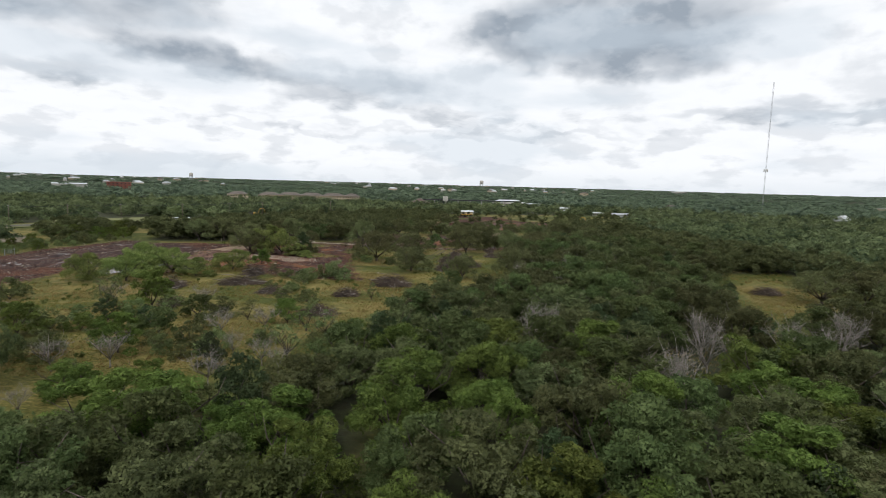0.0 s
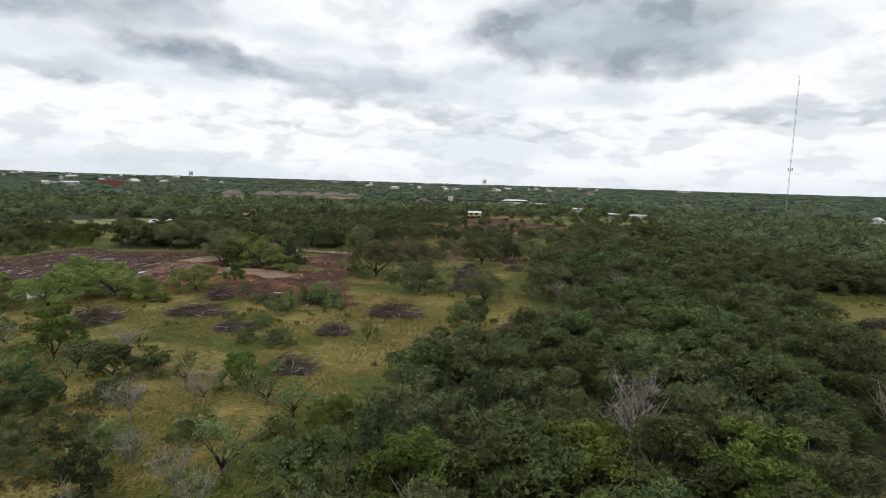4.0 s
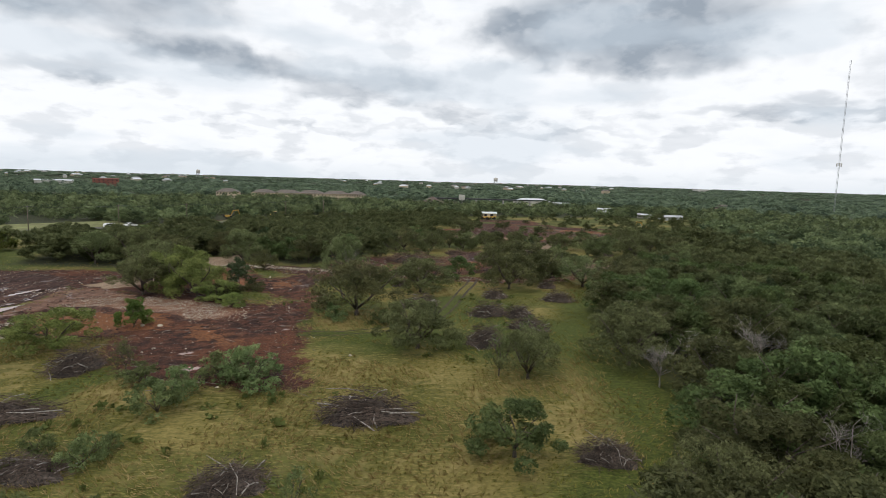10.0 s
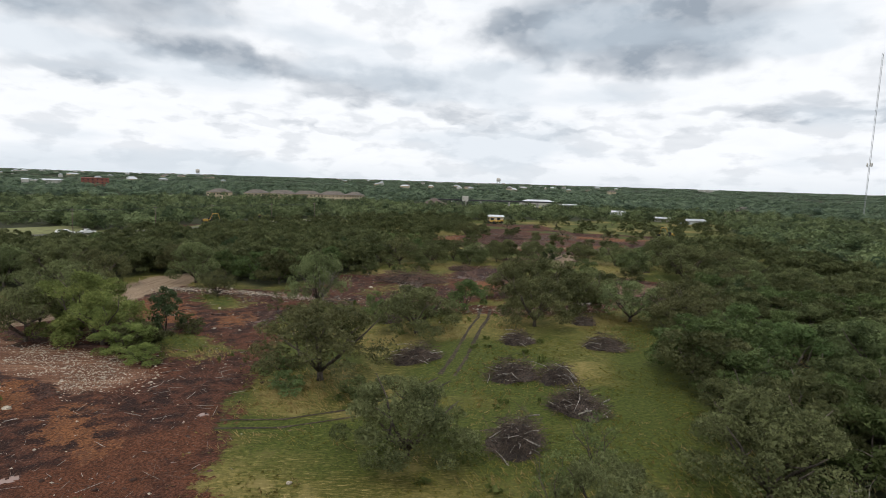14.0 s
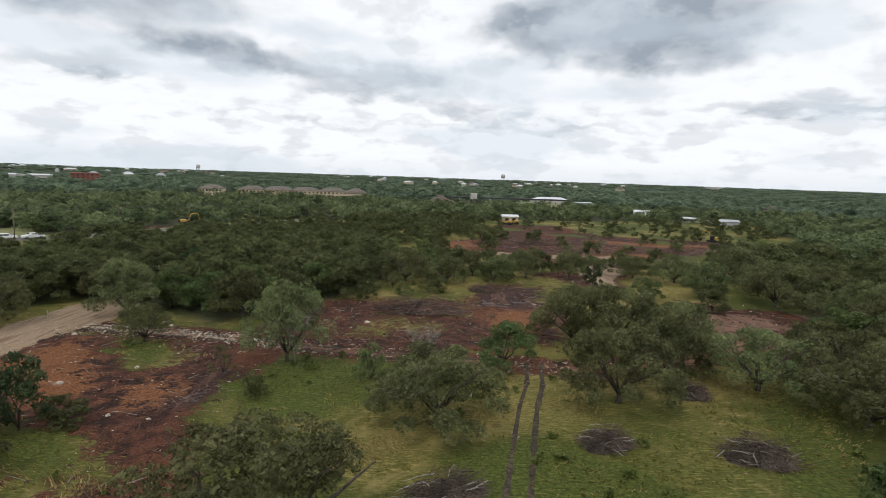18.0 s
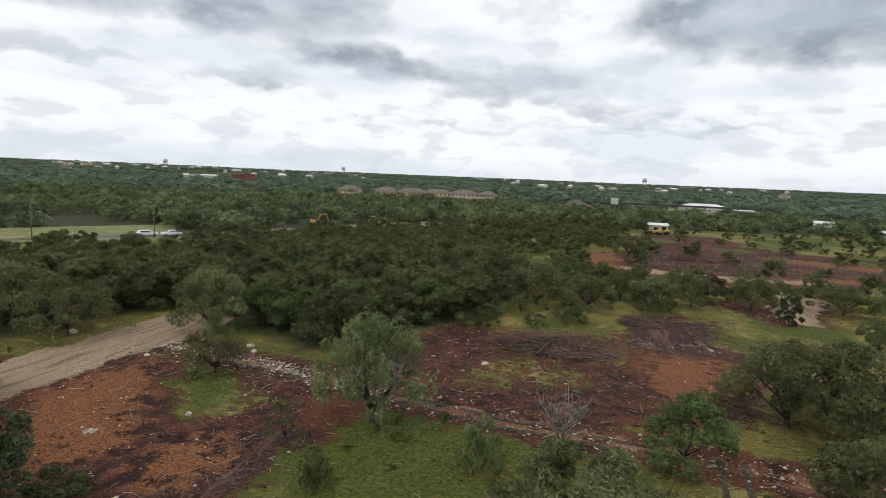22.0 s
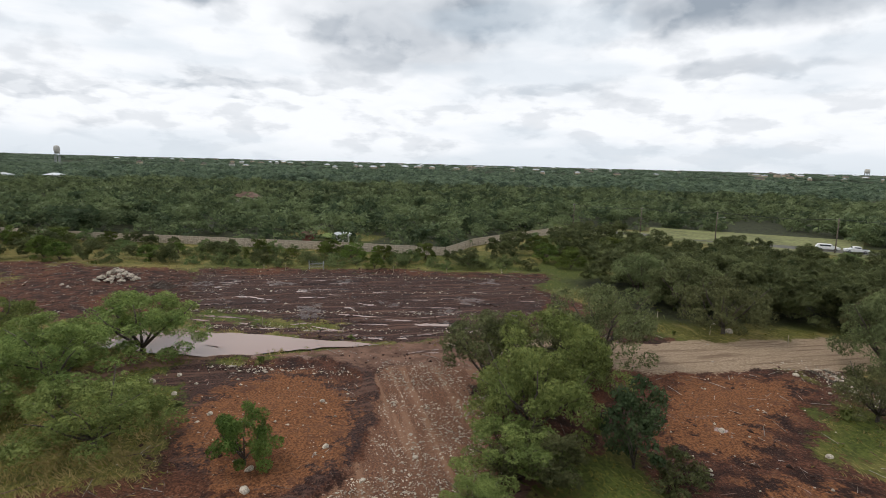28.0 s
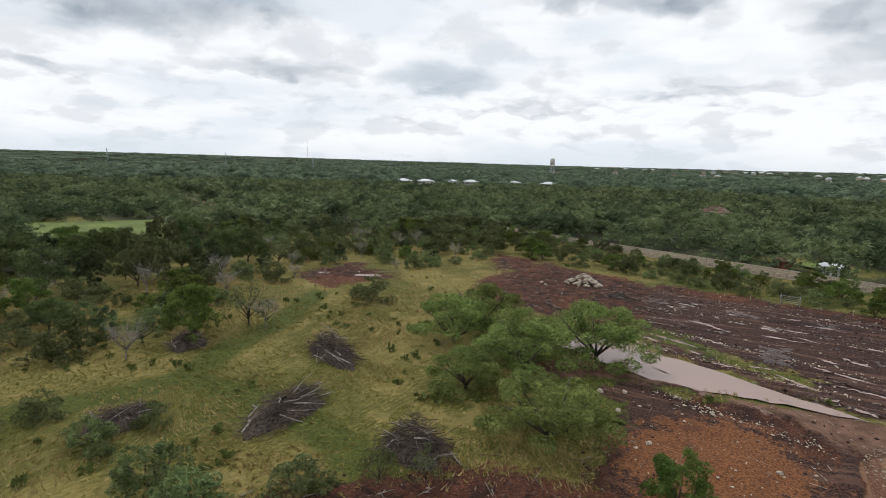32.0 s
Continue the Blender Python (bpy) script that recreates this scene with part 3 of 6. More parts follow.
layers["wet"] = np.clip(layers["dark"] * 0.9, 0, 1) * np.clip((waves(GX, GY, 6, 3) - 0.5) * 3, 0, 0.7)
LONG_POOL = [(-77, 130), (-76.5, 136), (-74.6, 141.5), (-73.4, 146), (-71.6, 151), (-68.4, 158), (-66.2, 163), (-65.8, 157), (-65.4, 152), (-64.6, 147), (-67, 140.5), (-69.5, 135), (-73, 129)]
GZ = height(GX, GY) + 0.35 * berm - 0.30 * np.clip(0.5 + inside(LONG_POOL, GX, GY) / 3.0, 0, 1) + 0.25 * (layers["mud"] + layers["dark"]) * (waves(GX, GY, 3, 3) - 0.5)
ids = np.arange(GX.size).reshape(GX.shape)
quads = np.stack([ids[:-1, :-1], ids[1:, :-1], ids[1:, 1:], ids[:-1, 1:]], -1).reshape(-1, 4)
stack = np.stack([np.full(GX.shape, 0.5), layers["mud"], layers["dark"], layers["clay"], np.maximum(layers["gravel"], layers["road"])], 0)
which = np.where(stack[4] > 0.5, 4, np.where(stack[3] > 0.5, 3, np.where(stack[2] > 0.5, 2, np.where(stack[1] > 0.5, 1, 0))))
cell = which[:-1, :-1].reshape(-1)
points = np.stack([GX, GY, GZ], -1).reshape(-1, 3)
GROUND_NAMES = [
    ("ground", "rough grassland with dry tan and green patches"), ("mud_ground", "churned red-brown muddy soil with stones"),
    ("mud_field", "dark wet graded earth with pale stones"), ("clay_ground", "scraped orange clay subsoil"),
    ("road", "unpaved haul road of pale crushed limestone and mud"),
]
for number, (name, label) in enumerate(GROUND_NAMES):
    mine = quads[cell == number]
    used, back = np.unique(mine, return_inverse=True)
    me = bpy.data.meshes.new(name)
    me.vertices.add(len(used))
    me.vertices.foreach_set("co", points[used].ravel())
    me.loops.add(mine.size)
    me.loops.foreach_set("vertex_index", back.ravel().astype(np.int32))
    me.polygons.add(len(mine))
    me.polygons.foreach_set("loop_start", np.arange(0, mine.size, 4, dtype=np.int32))
    me.update(calc_edges=True)
    me.polygons.foreach_set("use_smooth", [True] * len(mine))
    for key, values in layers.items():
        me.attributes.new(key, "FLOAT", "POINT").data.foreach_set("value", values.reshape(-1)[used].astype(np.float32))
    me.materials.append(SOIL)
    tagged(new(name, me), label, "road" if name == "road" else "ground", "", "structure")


def ground_z(x, y):
    return float(height(np.array([float(x)]), np.array([float(y)]))[0])


def puddle(poly, z=0.0, seed=0):
    """A flat sheet of water with a ragged, rounded rim."""
    rng = random.Random(seed)
    rim = []
    n = len(poly)
    for i in range(n):
        p0, p1, p2, p3 = (np.array(poly[(i + k) % n], float) for k in (-1, 0, 1, 2))
        for u in (0, 0.25, 0.5, 0.75):
            q = 0.5 * (2 * p1 + (p2 - p0) * u + (2 * p0 - 5 * p1 + 4 * p2 - p3) * u * u + (3 * p1 - p0 - 3 * p2 + p3) * u**3)
            rim.append((*(q + np.array([rng.uniform(-1, 1), rng.uniform(-1, 1)]) * 0.08 * math.sqrt(n)), z))
    return tagged(new("puddle", mesh_of("puddle", rim, [range(len(rim))], WATER)), "still brown rain puddle lying on muddy ground", "puddle", "puddles", "structure")


puddle(LONG_POOL, -0.07, 1)
SMALL = [  # place, half length, half width, turn
    (-20.4, 151, 0.9, 0.4, 60), (-19.6, 148.2, 0.9, 0.5, 20), (-26.7, 133.4, 1.5, 0.8, 10), (-25.3, 146.2, 1.1, 0.5, 0), (30.1, 202, 1.8, 1.2, 0), (-31.6, 186, 1.2, 0.4, 30),
    (-72.3, 172.3, 0.7, 3.6, -15), (-81.5, 189.6, 0.8, 2.6, -15), (-68, 178, 0.8, 3.0, -20), (-88.5, 88.6, 1.0, 2.6, 30), (-85.6, 80.5, 0.7, 1.8, 20),
    (5.3, 177.2, 0.3, 2.0, -8), (6.8, 177.3, 0.3, 1.8, -8), (-30, 139, 0.9, 0.5, 40), (-39.3, 187.2, 0.8, 0.4, 0), (-57.5, 147, 1.5, 0.5, 60), (-73, 184, 0.8, 2.0, 0),
]
streaks = random.Random(31)
for _ in range(85):
    u, v = streaks.random(), streaks.random()
    SMALL.append((-106 + 36 * u + 11 * v, 138 + 2 * u + 52 * v * (1 - 0.3 * u), streaks.uniform(0.08, 0.26), streaks.uniform(0.5, 3.0), -14 + streaks.uniform(-24, 24)))
for number, (x, y, a, b, turn) in enumerate(SMALL):
    c, q = math.cos(radians(turn)), math.sin(radians(turn))
    rim = [(x + a * math.cos(w) * c - b * math.sin(w) * q, y + a * math.cos(w) * q + b * math.sin(w) * c) for w in [k * math.pi / 4 for k in range(8)]]
    puddle(rim, ground_z(x, y) + (0.0 if number < 17 else 0.03), number + 2)

# ---- trees ----
ICO = np.array([(-1, 1.618, 0), (1, 1.618, 0), (-1, -1.618, 0), (1, -1.618, 0), (0, -1, 1.618), (0, 1, 1.618), (0, -1, -1.618), (0, 1, -1.618), (1.618, 0, -1), (1.618, 0, 1), (-1.618, 0, -1), (-1.618, 0, 1)]) / 1.902
ICO_FACES = np.array([(0, 11, 5), (0, 5, 1), (0, 1, 7), (0, 7, 10), (0, 10, 11), (1, 5, 9), (5, 11, 4), (11, 10, 2), (10, 7, 6), (7, 1, 8), (3, 9, 4), (3, 4, 2), (3, 2, 6), (3, 6, 8), (3, 8, 9), (4, 9, 5), (2, 4, 11), (6, 2, 10), (8, 6, 7), (9, 8, 1)])


def crown_points(seed, h, w, leaves, size, low=0.25, lobes=30, sparse=0.0, cone=False):
    """Corners of the many small leaf sprays of a crown, gathered in clumps; the outline is uneven and has gaps."""
    rng = np.random.RandomState(seed)
    clumps = []
    for i in range(lobes):
        a = 2.39996 * i + rng.uniform(-0.5, 0.5)
        u = (i + 0.5) / lobes
        if cone:
            rad = 0.42 * w * (1 - u) ** 0.8 + 0.1
            c = np.array([rad * math.cos(a) * 0.7, rad * math.sin(a) * 0.7, h * (low + (1 - low) * u)])
            s = np.array([1, 1, 0.9]) * 0.20 * w * (1.15 - u)
        else:
            up = rng.uniform(-0.12, 1.0) ** 1 if i % 4 else rng.uniform(0.5, 1)
            side = math.sqrt(max(0.0, 1 - up * up))
            r = rng.uniform(0.72, 0.95) if i % 5 else rng.uniform(0.3, 0.6)
            c = np.array([0.5 * w * side * r * math.cos(a), 0.5 * w * side * r * math.sin(a), h * (low + 0.08 + (0.86 - low) * max(up, -0.1) * r)])
            s = np.array([1, 1, 0.72]) * w * rng.uniform(0.085, 0.15) * (30 / lobes) ** 0.3
        clumps.append((c, s))
    per = leaves / lobes
    pts, nor = [], []
    for c, s in clumps:
        n = max(2, int(per * (1 - sparse * rng.rand())))
        d = rng.normal(size=(n, 3))
        d[:, 2] += 0.3
        d /= np.linalg.norm(d, axis=1, keepdims=True)
        rad = rng.uniform(0.45, 1.0, (n, 1)) ** 0.45 * (1 + 0.25 * rng.normal(size=(n, 1)) * (rng.rand(n, 1) < 0.15))
        pts.append(c + d * s * rad)
        nor.append(d)
    P, N = np.concatenate(pts), np.concatenate(nor)
    keep = P[:, 2] > 0.06 * h
    P, N = P[keep], N[keep]
    n = len(P)
    N = N + rng.normal(size=(n, 3)) * 0.85
    N /= np.linalg.norm(N, axis=1, keepdims=True)
    A = np.cross(N, rng.normal(size=(n, 3)))
    A /= np.linalg.norm(A, axis=1, keepdims=True) + 1e-9
    B = np.cross(N, A)
    L = size * rng.uniform(0.55, 1.4, (n, 1))
    wide = L * rng.uniform(0.5, 0.85, (n, 1))
    return np.stack([P + A * L * 0.6, P - A * L * 0.45 + B * wide * 0.55, P - A * L * 0.35 - B * wide * 0.6], 1).reshape(-1, 3)


def triangles(name, V, mat, faces=None):
    """A mesh of loose triangles, three corners each, or of the given corner numbers."""
    F = np.arange(len(V), dtype=np.int32) if faces is None else faces.ravel().astype(np.int32)
    me = bpy.data.meshes.new(name)
    me.vertices.add(len(V))
    me.vertices.foreach_set("co", V.ravel())
    me.loops.add(len(F))
    me.loops.foreach_set("vertex_index", F)
    me.polygons.add(len(F) // 3)
    me.polygons.foreach_set("loop_start", np.arange(0, len(F), 3, dtype=np.int32))
    me.update(calc_edges=True)
    me.materials.append(mat)
    return me


def crown_mesh(name, seed, h, w, leaves, size, mat, low, lobes, sparse, cone):
    return triangles(name, crown_points(seed, h, w, leaves, size, low, lobes, sparse, cone), mat)


def limb_paths(rng, h, w, limbs, low, thick, twigs=2):
    """A leaning trunk that forks into crooked limbs."""
    paths = []
    lean = np.array([rng.uniform(-0.1, 0.1), rng.uniform(-0.1, 0.1), 1.0])
    fork = h * low
    base = [(np.zeros(3) - np.array([0, 0, 0.3]), thick * 1.35), (lean * fork * 0.35, thick), (lean * fork * 0.8, thick * 0.85), (lean * fork * 1.15, thick * 0.7)]
    paths.append(base)
    for i in range(limbs):
        a = 2 * math.pi * (i + rng.uniform(-0.3, 0.3)) / limbs
        out = w * rng.uniform(0.28, 0.44)
        tip = np.array([math.cos(a) * out, math.sin(a) * out, h * rng.uniform(0.60, 0.86)])
        start = lean * fork * rng.uniform(0.75, 1.05)
        mid1 = start + (tip - start) * 0.35 + np.array([rng.uniform(-1, 1), rng.uniform(-1, 1), rng.uniform(-0.5, 0.6)]) * 0.07 * h
        mid2 = start + (tip - start) * 0.7 + np.array([rng.uniform(-1, 1), rng.uniform(-1, 1), rng.uniform(-0.4, 0.8)]) * 0.07 * h
        paths.append([(start, thick * 0.6), (mid1, thick * 0.42), (mid2, thick * 0.27), (tip, thick * 0.1)])
        for k in range(twigs):
            s = mid1 + (mid2 - mid1) * rng.uniform(0, 1)
            e = s + np.array([rng.uniform(-1, 1), rng.uniform(-1, 1), rng.uniform(0.1, 1)]) * 0.17 * h
            paths.append([(s, thick * 0.24), ((s + e) / 2 + rng.uniform(-0.1, 0.1), thick * 0.15), (e, thick * 0.05)])
    return paths


def tree_kind(name, label, category, seed, h, w, leaves, size, mat, low=0.3, lobes=14, sparse=0.0, cone=False, limbs=5, thick=0.22):
    rng = random.Random(seed)
    root = tagged(new(name), label, category)
    part("trunk", mesh_of("trunk", *tubes(limb_paths(rng, h, w, limbs, low * 0.75, thick, 1), 5), BARK, True), root, "grey-brown forked trunk and limbs")
    part("crown", crown_mesh("crown", seed, h, w, leaves, size, mat, low, lobes, sparse, cone), root)
    return root, h, w


def dead_kind(name, label, seed, h, w, limbs=8, thick=0.11):
    rng = random.Random(seed)
    paths = limb_paths(rng, h, w, limbs, 0.25, thick, 5)
    for path in list(paths[1:]):
        for k in range(5):
            s = np.array(path[rng.randint(1, len(path) - 1)][0])
            e = s + np.array([rng.uniform(-1, 1), rng.uniform(-1, 1), rng.uniform(-0.1, 1)]) * 0.13 * h
            paths.append([(s, thick * 0.16), ((s + e) / 2 + rng.uniform(-0.1, 0.1), thick * 0.1), (e, thick * 0.04)])
    root = new(name, mesh_of(name, *tubes(paths, 3), DEAD_WOOD, True))
    return tagged(root, label, "dead tree"), h, w


OAK_LABEL = "live oak with a broad dark green crown"
OAKS = [tree_kind("oak_tree", OAK_LABEL, "tree", 11 + i, 8.0, 11.0, 13000 - 2600 * (i % 2), 0.34, OAK_LEAF, 0.18, 44 + 5 * i, 0.2 + 0.15 * (i % 2), limbs=8, thick=0.27) for i in range(4)]
WOOD_OAKS = [tree_kind("oak_tree", "live oak standing close among other trees", "tree", 31 + i, 7.5, 8.5, 4300, 0.50, WOOD_LEAF if i < 3 else WOOD_GREEN_LEAF, 0.18, 28, 0.25, limbs=4, thick=0.2) for i in range(5)]
JUNIPERS = [tree_kind("juniper_tree", "dark green juniper of dense foliage", "tree", 51 + i, 6.0, 4.8, 2200, 0.42, JUNIPER_LEAF, 0.06, 30, 0.2, False, limbs=3, thick=0.13) for i in range(2)]
ELMS = [tree_kind("elm_tree", "young broadleaf tree with fresh green leaves", "tree", 61 + i, 7.0, 7.0, 5200, 0.42, BRIGHT_LEAF, 0.12, 34, 0.3, limbs=5, thick=0.15) for i in range(2)]
SHRUBS = [tree_kind("shrub", "leafy green shrub in rough grass", "shrub", 71 + i, 3.0, 4.2, 1600, 0.36, SCRUB_LEAF, 0.05, 22, 0.5, limbs=6, thick=0.06) for i in range(3)]
THIN = [tree_kind("sapling", "thin sparse young tree with grey stems", "tree", 81 + i, 6.0, 5.0, 1500, 0.28, SCRUB_LEAF, 0.2, 26, 0.8, limbs=7, thick=0.10) for i in range(2)]
DEADS = [dead_kind("dead_tree", "bare grey dead tree with crooked branches", 91 + i, 6.0, 6.0) for i in range(3)]
GREEN_OAKS = [tree_kind("oak_tree", "live oak with a dense fresh green crown", "tree", 21 + i, 8.0, 11.0, 12000, 0.35, GREEN_OAK_LEAF, 0.15, 46 + 5 * i, 0.25, limbs=8, thick=0.25) for i in range(2)]
KINDS = {"g": GREEN_OAKS, "o": OAKS, "w": WOOD_OAKS, "j": JUNIPERS, "e": ELMS, "s": SHRUBS, "t": THIN, "d": DEADS}
FIRST = {}
for kinds in KINDS.values():
    for root, _, _ in kinds:
        FIRST[root] = False


def plant(kind, x, y, h, w, turn=None, group=""):
    """Stands a tree of that kind at a place, with its height and crown width in metres."""
    rng = random.Random(int(x * 71 + y * 37) + 5)
    root, h0, w0 = KINDS[kind][rng.randrange(len(KINDS[kind]))]
    m = pose(x, y, ground_z(x, y) - 0.1, 0, 0, rng.uniform(0, 360)) @ Matrix.Diagonal((w / w0, w / w0, h / h0, 1))
    if not FIRST[root]:
        FIRST[root] = True
        root.matrix_basis = m
        ob = root
    else:
        scale = root.scale.copy()
        ob = copy_thing(root, m @ Matrix.Diagonal((1 / scale.x, 1 / scale.y, 1 / scale.z, 1)))
    if group:
        ob["group"] = group
    return ob


STANDING = [  # kind, place, height, crown width
    ("d", 24.6, 51.2, 8.2, 7), ("d", 25.8, 54.6, 8.2, 7), ("d", 37.3, 69.8, 8.2, 7), ("d", 47.5, 67.5, 8.2, 7), ("d", 58.5, 70.8, 8.2, 7), ("d", 14.5, 69.6, 8.2, 7), ("d", 0.9, 79.4, 3, 4), ("d", 16.9, 74.5, 8.2, 7), ("d", 30.1, 109, 7, 6), ("d", 37.4, 133, 8, 7), ("d", 25, 129.8, 6, 6), ("d", 30.5, 131.7, 7, 6), ("d", -37.7, 96.3, 5, 6), ("d", -54.4, 98.9, 5, 6), ("d", -43.2, 63.6, 5, 6), ("d", -62.2, 81.3, 5, 6), ("d", -118.8, 62, 6, 7), ("d", -37.3, 65, 5, 6), ("d", -24, 59, 5, 6), ("d", -28.9, 78.4, 5, 6), ("d", -23.6, 82, 5, 6), ("d", 44, 60, 5.5, 6), ("d", 52, 64, 8.2, 7), ("d", 64, 66, 6, 6), ("d", 34, 62, 8.2, 7), ("e", -3.2, 44.7, 7, 8), ("e", 5.2, 43.6, 7, 8), ("e", -9.7, 36, 7, 8), ("e", -39.4, 70.9, 6, 7), ("w", -47, 58, 9, 8), ("j", -52, 62, 8, 5), ("w", -58, 64, 8, 7), ("w", -64, 60, 9.5, 8), ("j", -70, 66, 8, 6), ("w", -76, 62, 8.5, 8), ("w", -84, 60, 8, 8), ("d", -68, 72, 6, 6), ("d", -56, 70, 6, 6), ("w", -59, 51, 9, 7), ("w", -76, 43, 10, 8), ("w", -67, 46, 8.5, 7), ("w", -84, 40, 9, 8), ("s", -7, 155, 2.6, 4.5), ("s", -14.5, 156.5, 2.4, 4), ("s", -17, 163, 2.5, 4.5), ("g", -33, 164.5, 2.6, 5),
    ("o", -1.7, 142.9, 7.5, 11.5), ("o", -11.7, 160, 9.6, 15.2), ("o", -1.5, 180, 8, 13), ("o", 17, 185.5, 9, 12), ("w", 25, 192, 8.5, 9),
    ("w", 6.7, 195.5, 5.8, 7.7), ("o", -18.6, 195.2, 10.4, 10.8), ("d", -17.4, 194.2, 8.6, 5.5), ("o", -38, 201.5, 5.8, 6.6), ("o", -47, 214.5, 9, 10.5), ("o", -54.5, 225, 8, 11),
    ("g", -46.5, 175.5, 9.6, 12.8), ("o", -54.8, 184.5, 9.8, 12.8), ("g", -41.5, 171.5, 7.8, 10.5), ("o", -51, 171.5, 8, 10.5), ("g", -36.5, 168.2, 4.4, 8), ("j", -36, 177, 7.4, 5.2), ("s", -33.5, 178.5, 2.6, 4.5), ("w", -35.5, 169.8, 3.8, 7), ("w", -50, 179, 6, 8),
    ("g", -46.5, 140.3, 5.6, 11), ("g", -58.5, 133.5, 6.6, 11), ("g", -51.7, 130, 4.7, 8), ("g", -67.6, 138.3, 7.4, 13), ("g", -64.2, 130.7, 5.9, 10.5), ("g", -63.5, 122, 6.8, 11), ("g", -72, 122, 6.5, 10), ("s", -73.5, 101.2, 4.2, 7), ("e", -46.3, 95.8, 7.4, 7.5), ("t", -54, 96.2, 7, 7),
    ("s", -19, 128, 4.6, 7), ("s", -22.5, 131, 3.6, 6), ("s", -25, 125.5, 3.3, 4.8), ("t", -34, 133, 3.6, 3.2), ("s", -21.3, 102.8, 3, 4.8), ("t", -9.4, 105.5, 3.7, 3.5),
    ("s", -26.3, 104.3, 2.5, 3.7), ("s", -25.7, 114.4, 1.6, 2.1), ("w", 6.3, 113.8, 5.2, 7.7), ("t", 12.5, 140, 5.8, 5), ("o", 10.8, 131.8, 6.4, 8), ("t", 7.6, 132.5, 6.4, 4),
    ("o", 17.7, 104, 6.9, 8.5), ("o", 24.4, 137.3, 8, 11.8), ("o", 41.3, 185.6, 8.9, 13), ("o", 33.6, 189.3, 7.9, 12), ("o", 39, 180.7, 6.9, 12),
    ("o", 54, 255.5, 7.5, 10.5), ("o", 20.2, 256.5, 7, 8), ("o", 14.5, 256, 6.4, 7), ("o", 30.4, 257.9, 7.1, 8.1), ("o", 16.8, 323, 7.5, 10.8), ("j", 32.9, 247.9, 6, 4),
    ("o", 46.1, 260.2, 6.1, 10.7), ("o", 68.8, 257.8, 10, 15), ("o", 62.5, 231.6, 9.3, 15), ("o", -6.9, 247.4, 8.3, 11), ("o", 1.6, 247, 7, 10.5), ("o", 8, 257, 6.3, 8),
    ("o", 17.5, 205.5, 8.5, 12), ("o", 23.5, 205, 9.6, 13), ("o", 29, 199.5, 8.5, 10), ("s", -8.4, 190.5, 4.2, 3.7), ("s", -19.2, 185, 2.9, 2.7), ("d", -2.7, 193.7, 6.4, 5.5), ("e", -42.1, 150.8, 4.9, 4.6),
    ("o", -70.7, 207.9, 9.2, 12), ("o", -62, 207, 8.5, 11), ("o", -79, 206, 8.5, 11), ("o", 84.3, 108.7, 8.4, 13), ("o", 92.5, 106.6, 8.9, 12),
    ("w", 36, 212, 6, 8), ("w", 52, 238, 7, 9), ("o", 59, 250, 7, 9), ("o", 66, 243, 8, 10), ("o", 76, 238, 8, 11), ("w", 48, 227, 5, 6), ("o", 71, 221, 8, 11), ("o", 63, 208, 7.5, 10), ("w", 40, 236, 5, 6), ("w", 46, 197, 7, 9), ("w", 53, 203, 7, 9),
    ("w", -12, 249, 7, 9), ("w", -2, 257, 6.5, 8), ("w", 12, 250, 6, 8), ("w", 24, 263, 6, 8), ("w", 38, 264, 5.5, 7), ("s", 11, 206, 3, 4), ("s", 1, 190, 2.4, 3.4), ("t", -24, 190, 4, 3.4),
    ("s", -30.3, 113.1, 2.4, 2.7), ("s", -26.3, 112, 2.7, 3.8), ("s", -25.2, 121.5, 3.8, 5.5), ("s", -30.6, 129.1, 2.4, 4.5), ("t", -35.8, 135.7, 3.3, 2.3),
]
for kind, x, y, h, w in STANDING:
    plant(kind, x, y, h, w, group="trees of the cleared land")
taken = [(x, y, w * 0.35) for _, x, y, _, w in STANDING]


NEAR_LINE = [(-2, 0), (-4, 150)]
WILD = []


def scatter(poly, gap, kinds, hmin, hmax, seed, away=CLEARINGS):
    """Trees at uneven distances inside a polygon."""
    rng = random.Random(seed)
    xs, ys = zip(*poly)
    x0, x1, y0, y1 = min(xs), max(xs), min(ys), max(ys)
    n = int((x1 - x0) * (y1 - y0) / gap**2 * 5)
    spots = np.array([(rng.uniform(x0, x1), rng.uniform(y0, y1)) for _ in range(n)])
    ok = inside(poly, spots[:, 0], spots[:, 1]) > 1
    for p in away:
        ok &= inside(p, spots[:, 0], spots[:, 1]) < -1
    for x, y in spots[ok].tolist():
        if any((x - a) ** 2 + (y - b) ** 2 < (gap * 0.78 + g * 0.45) ** 2 for a, b, g in taken):
            continue
        taken.append((x, y, 0.0))
        h = rng.uniform(hmin, hmax)
        k = rng.choice(kinds)
        h *= {"s": 0.7}.get(k, 1.0)
        wide = h * {"j": 0.75, "s": 1.45, "d": 0.9, "e": 1.25, "g": 1.35}.get(k, 1.3) * rng.uniform(0.9, 1.15)
        WILD.append((float(along(NEAR_LINE, np.array([x]), np.array([y]))[0]), k, x, y, h, wide))


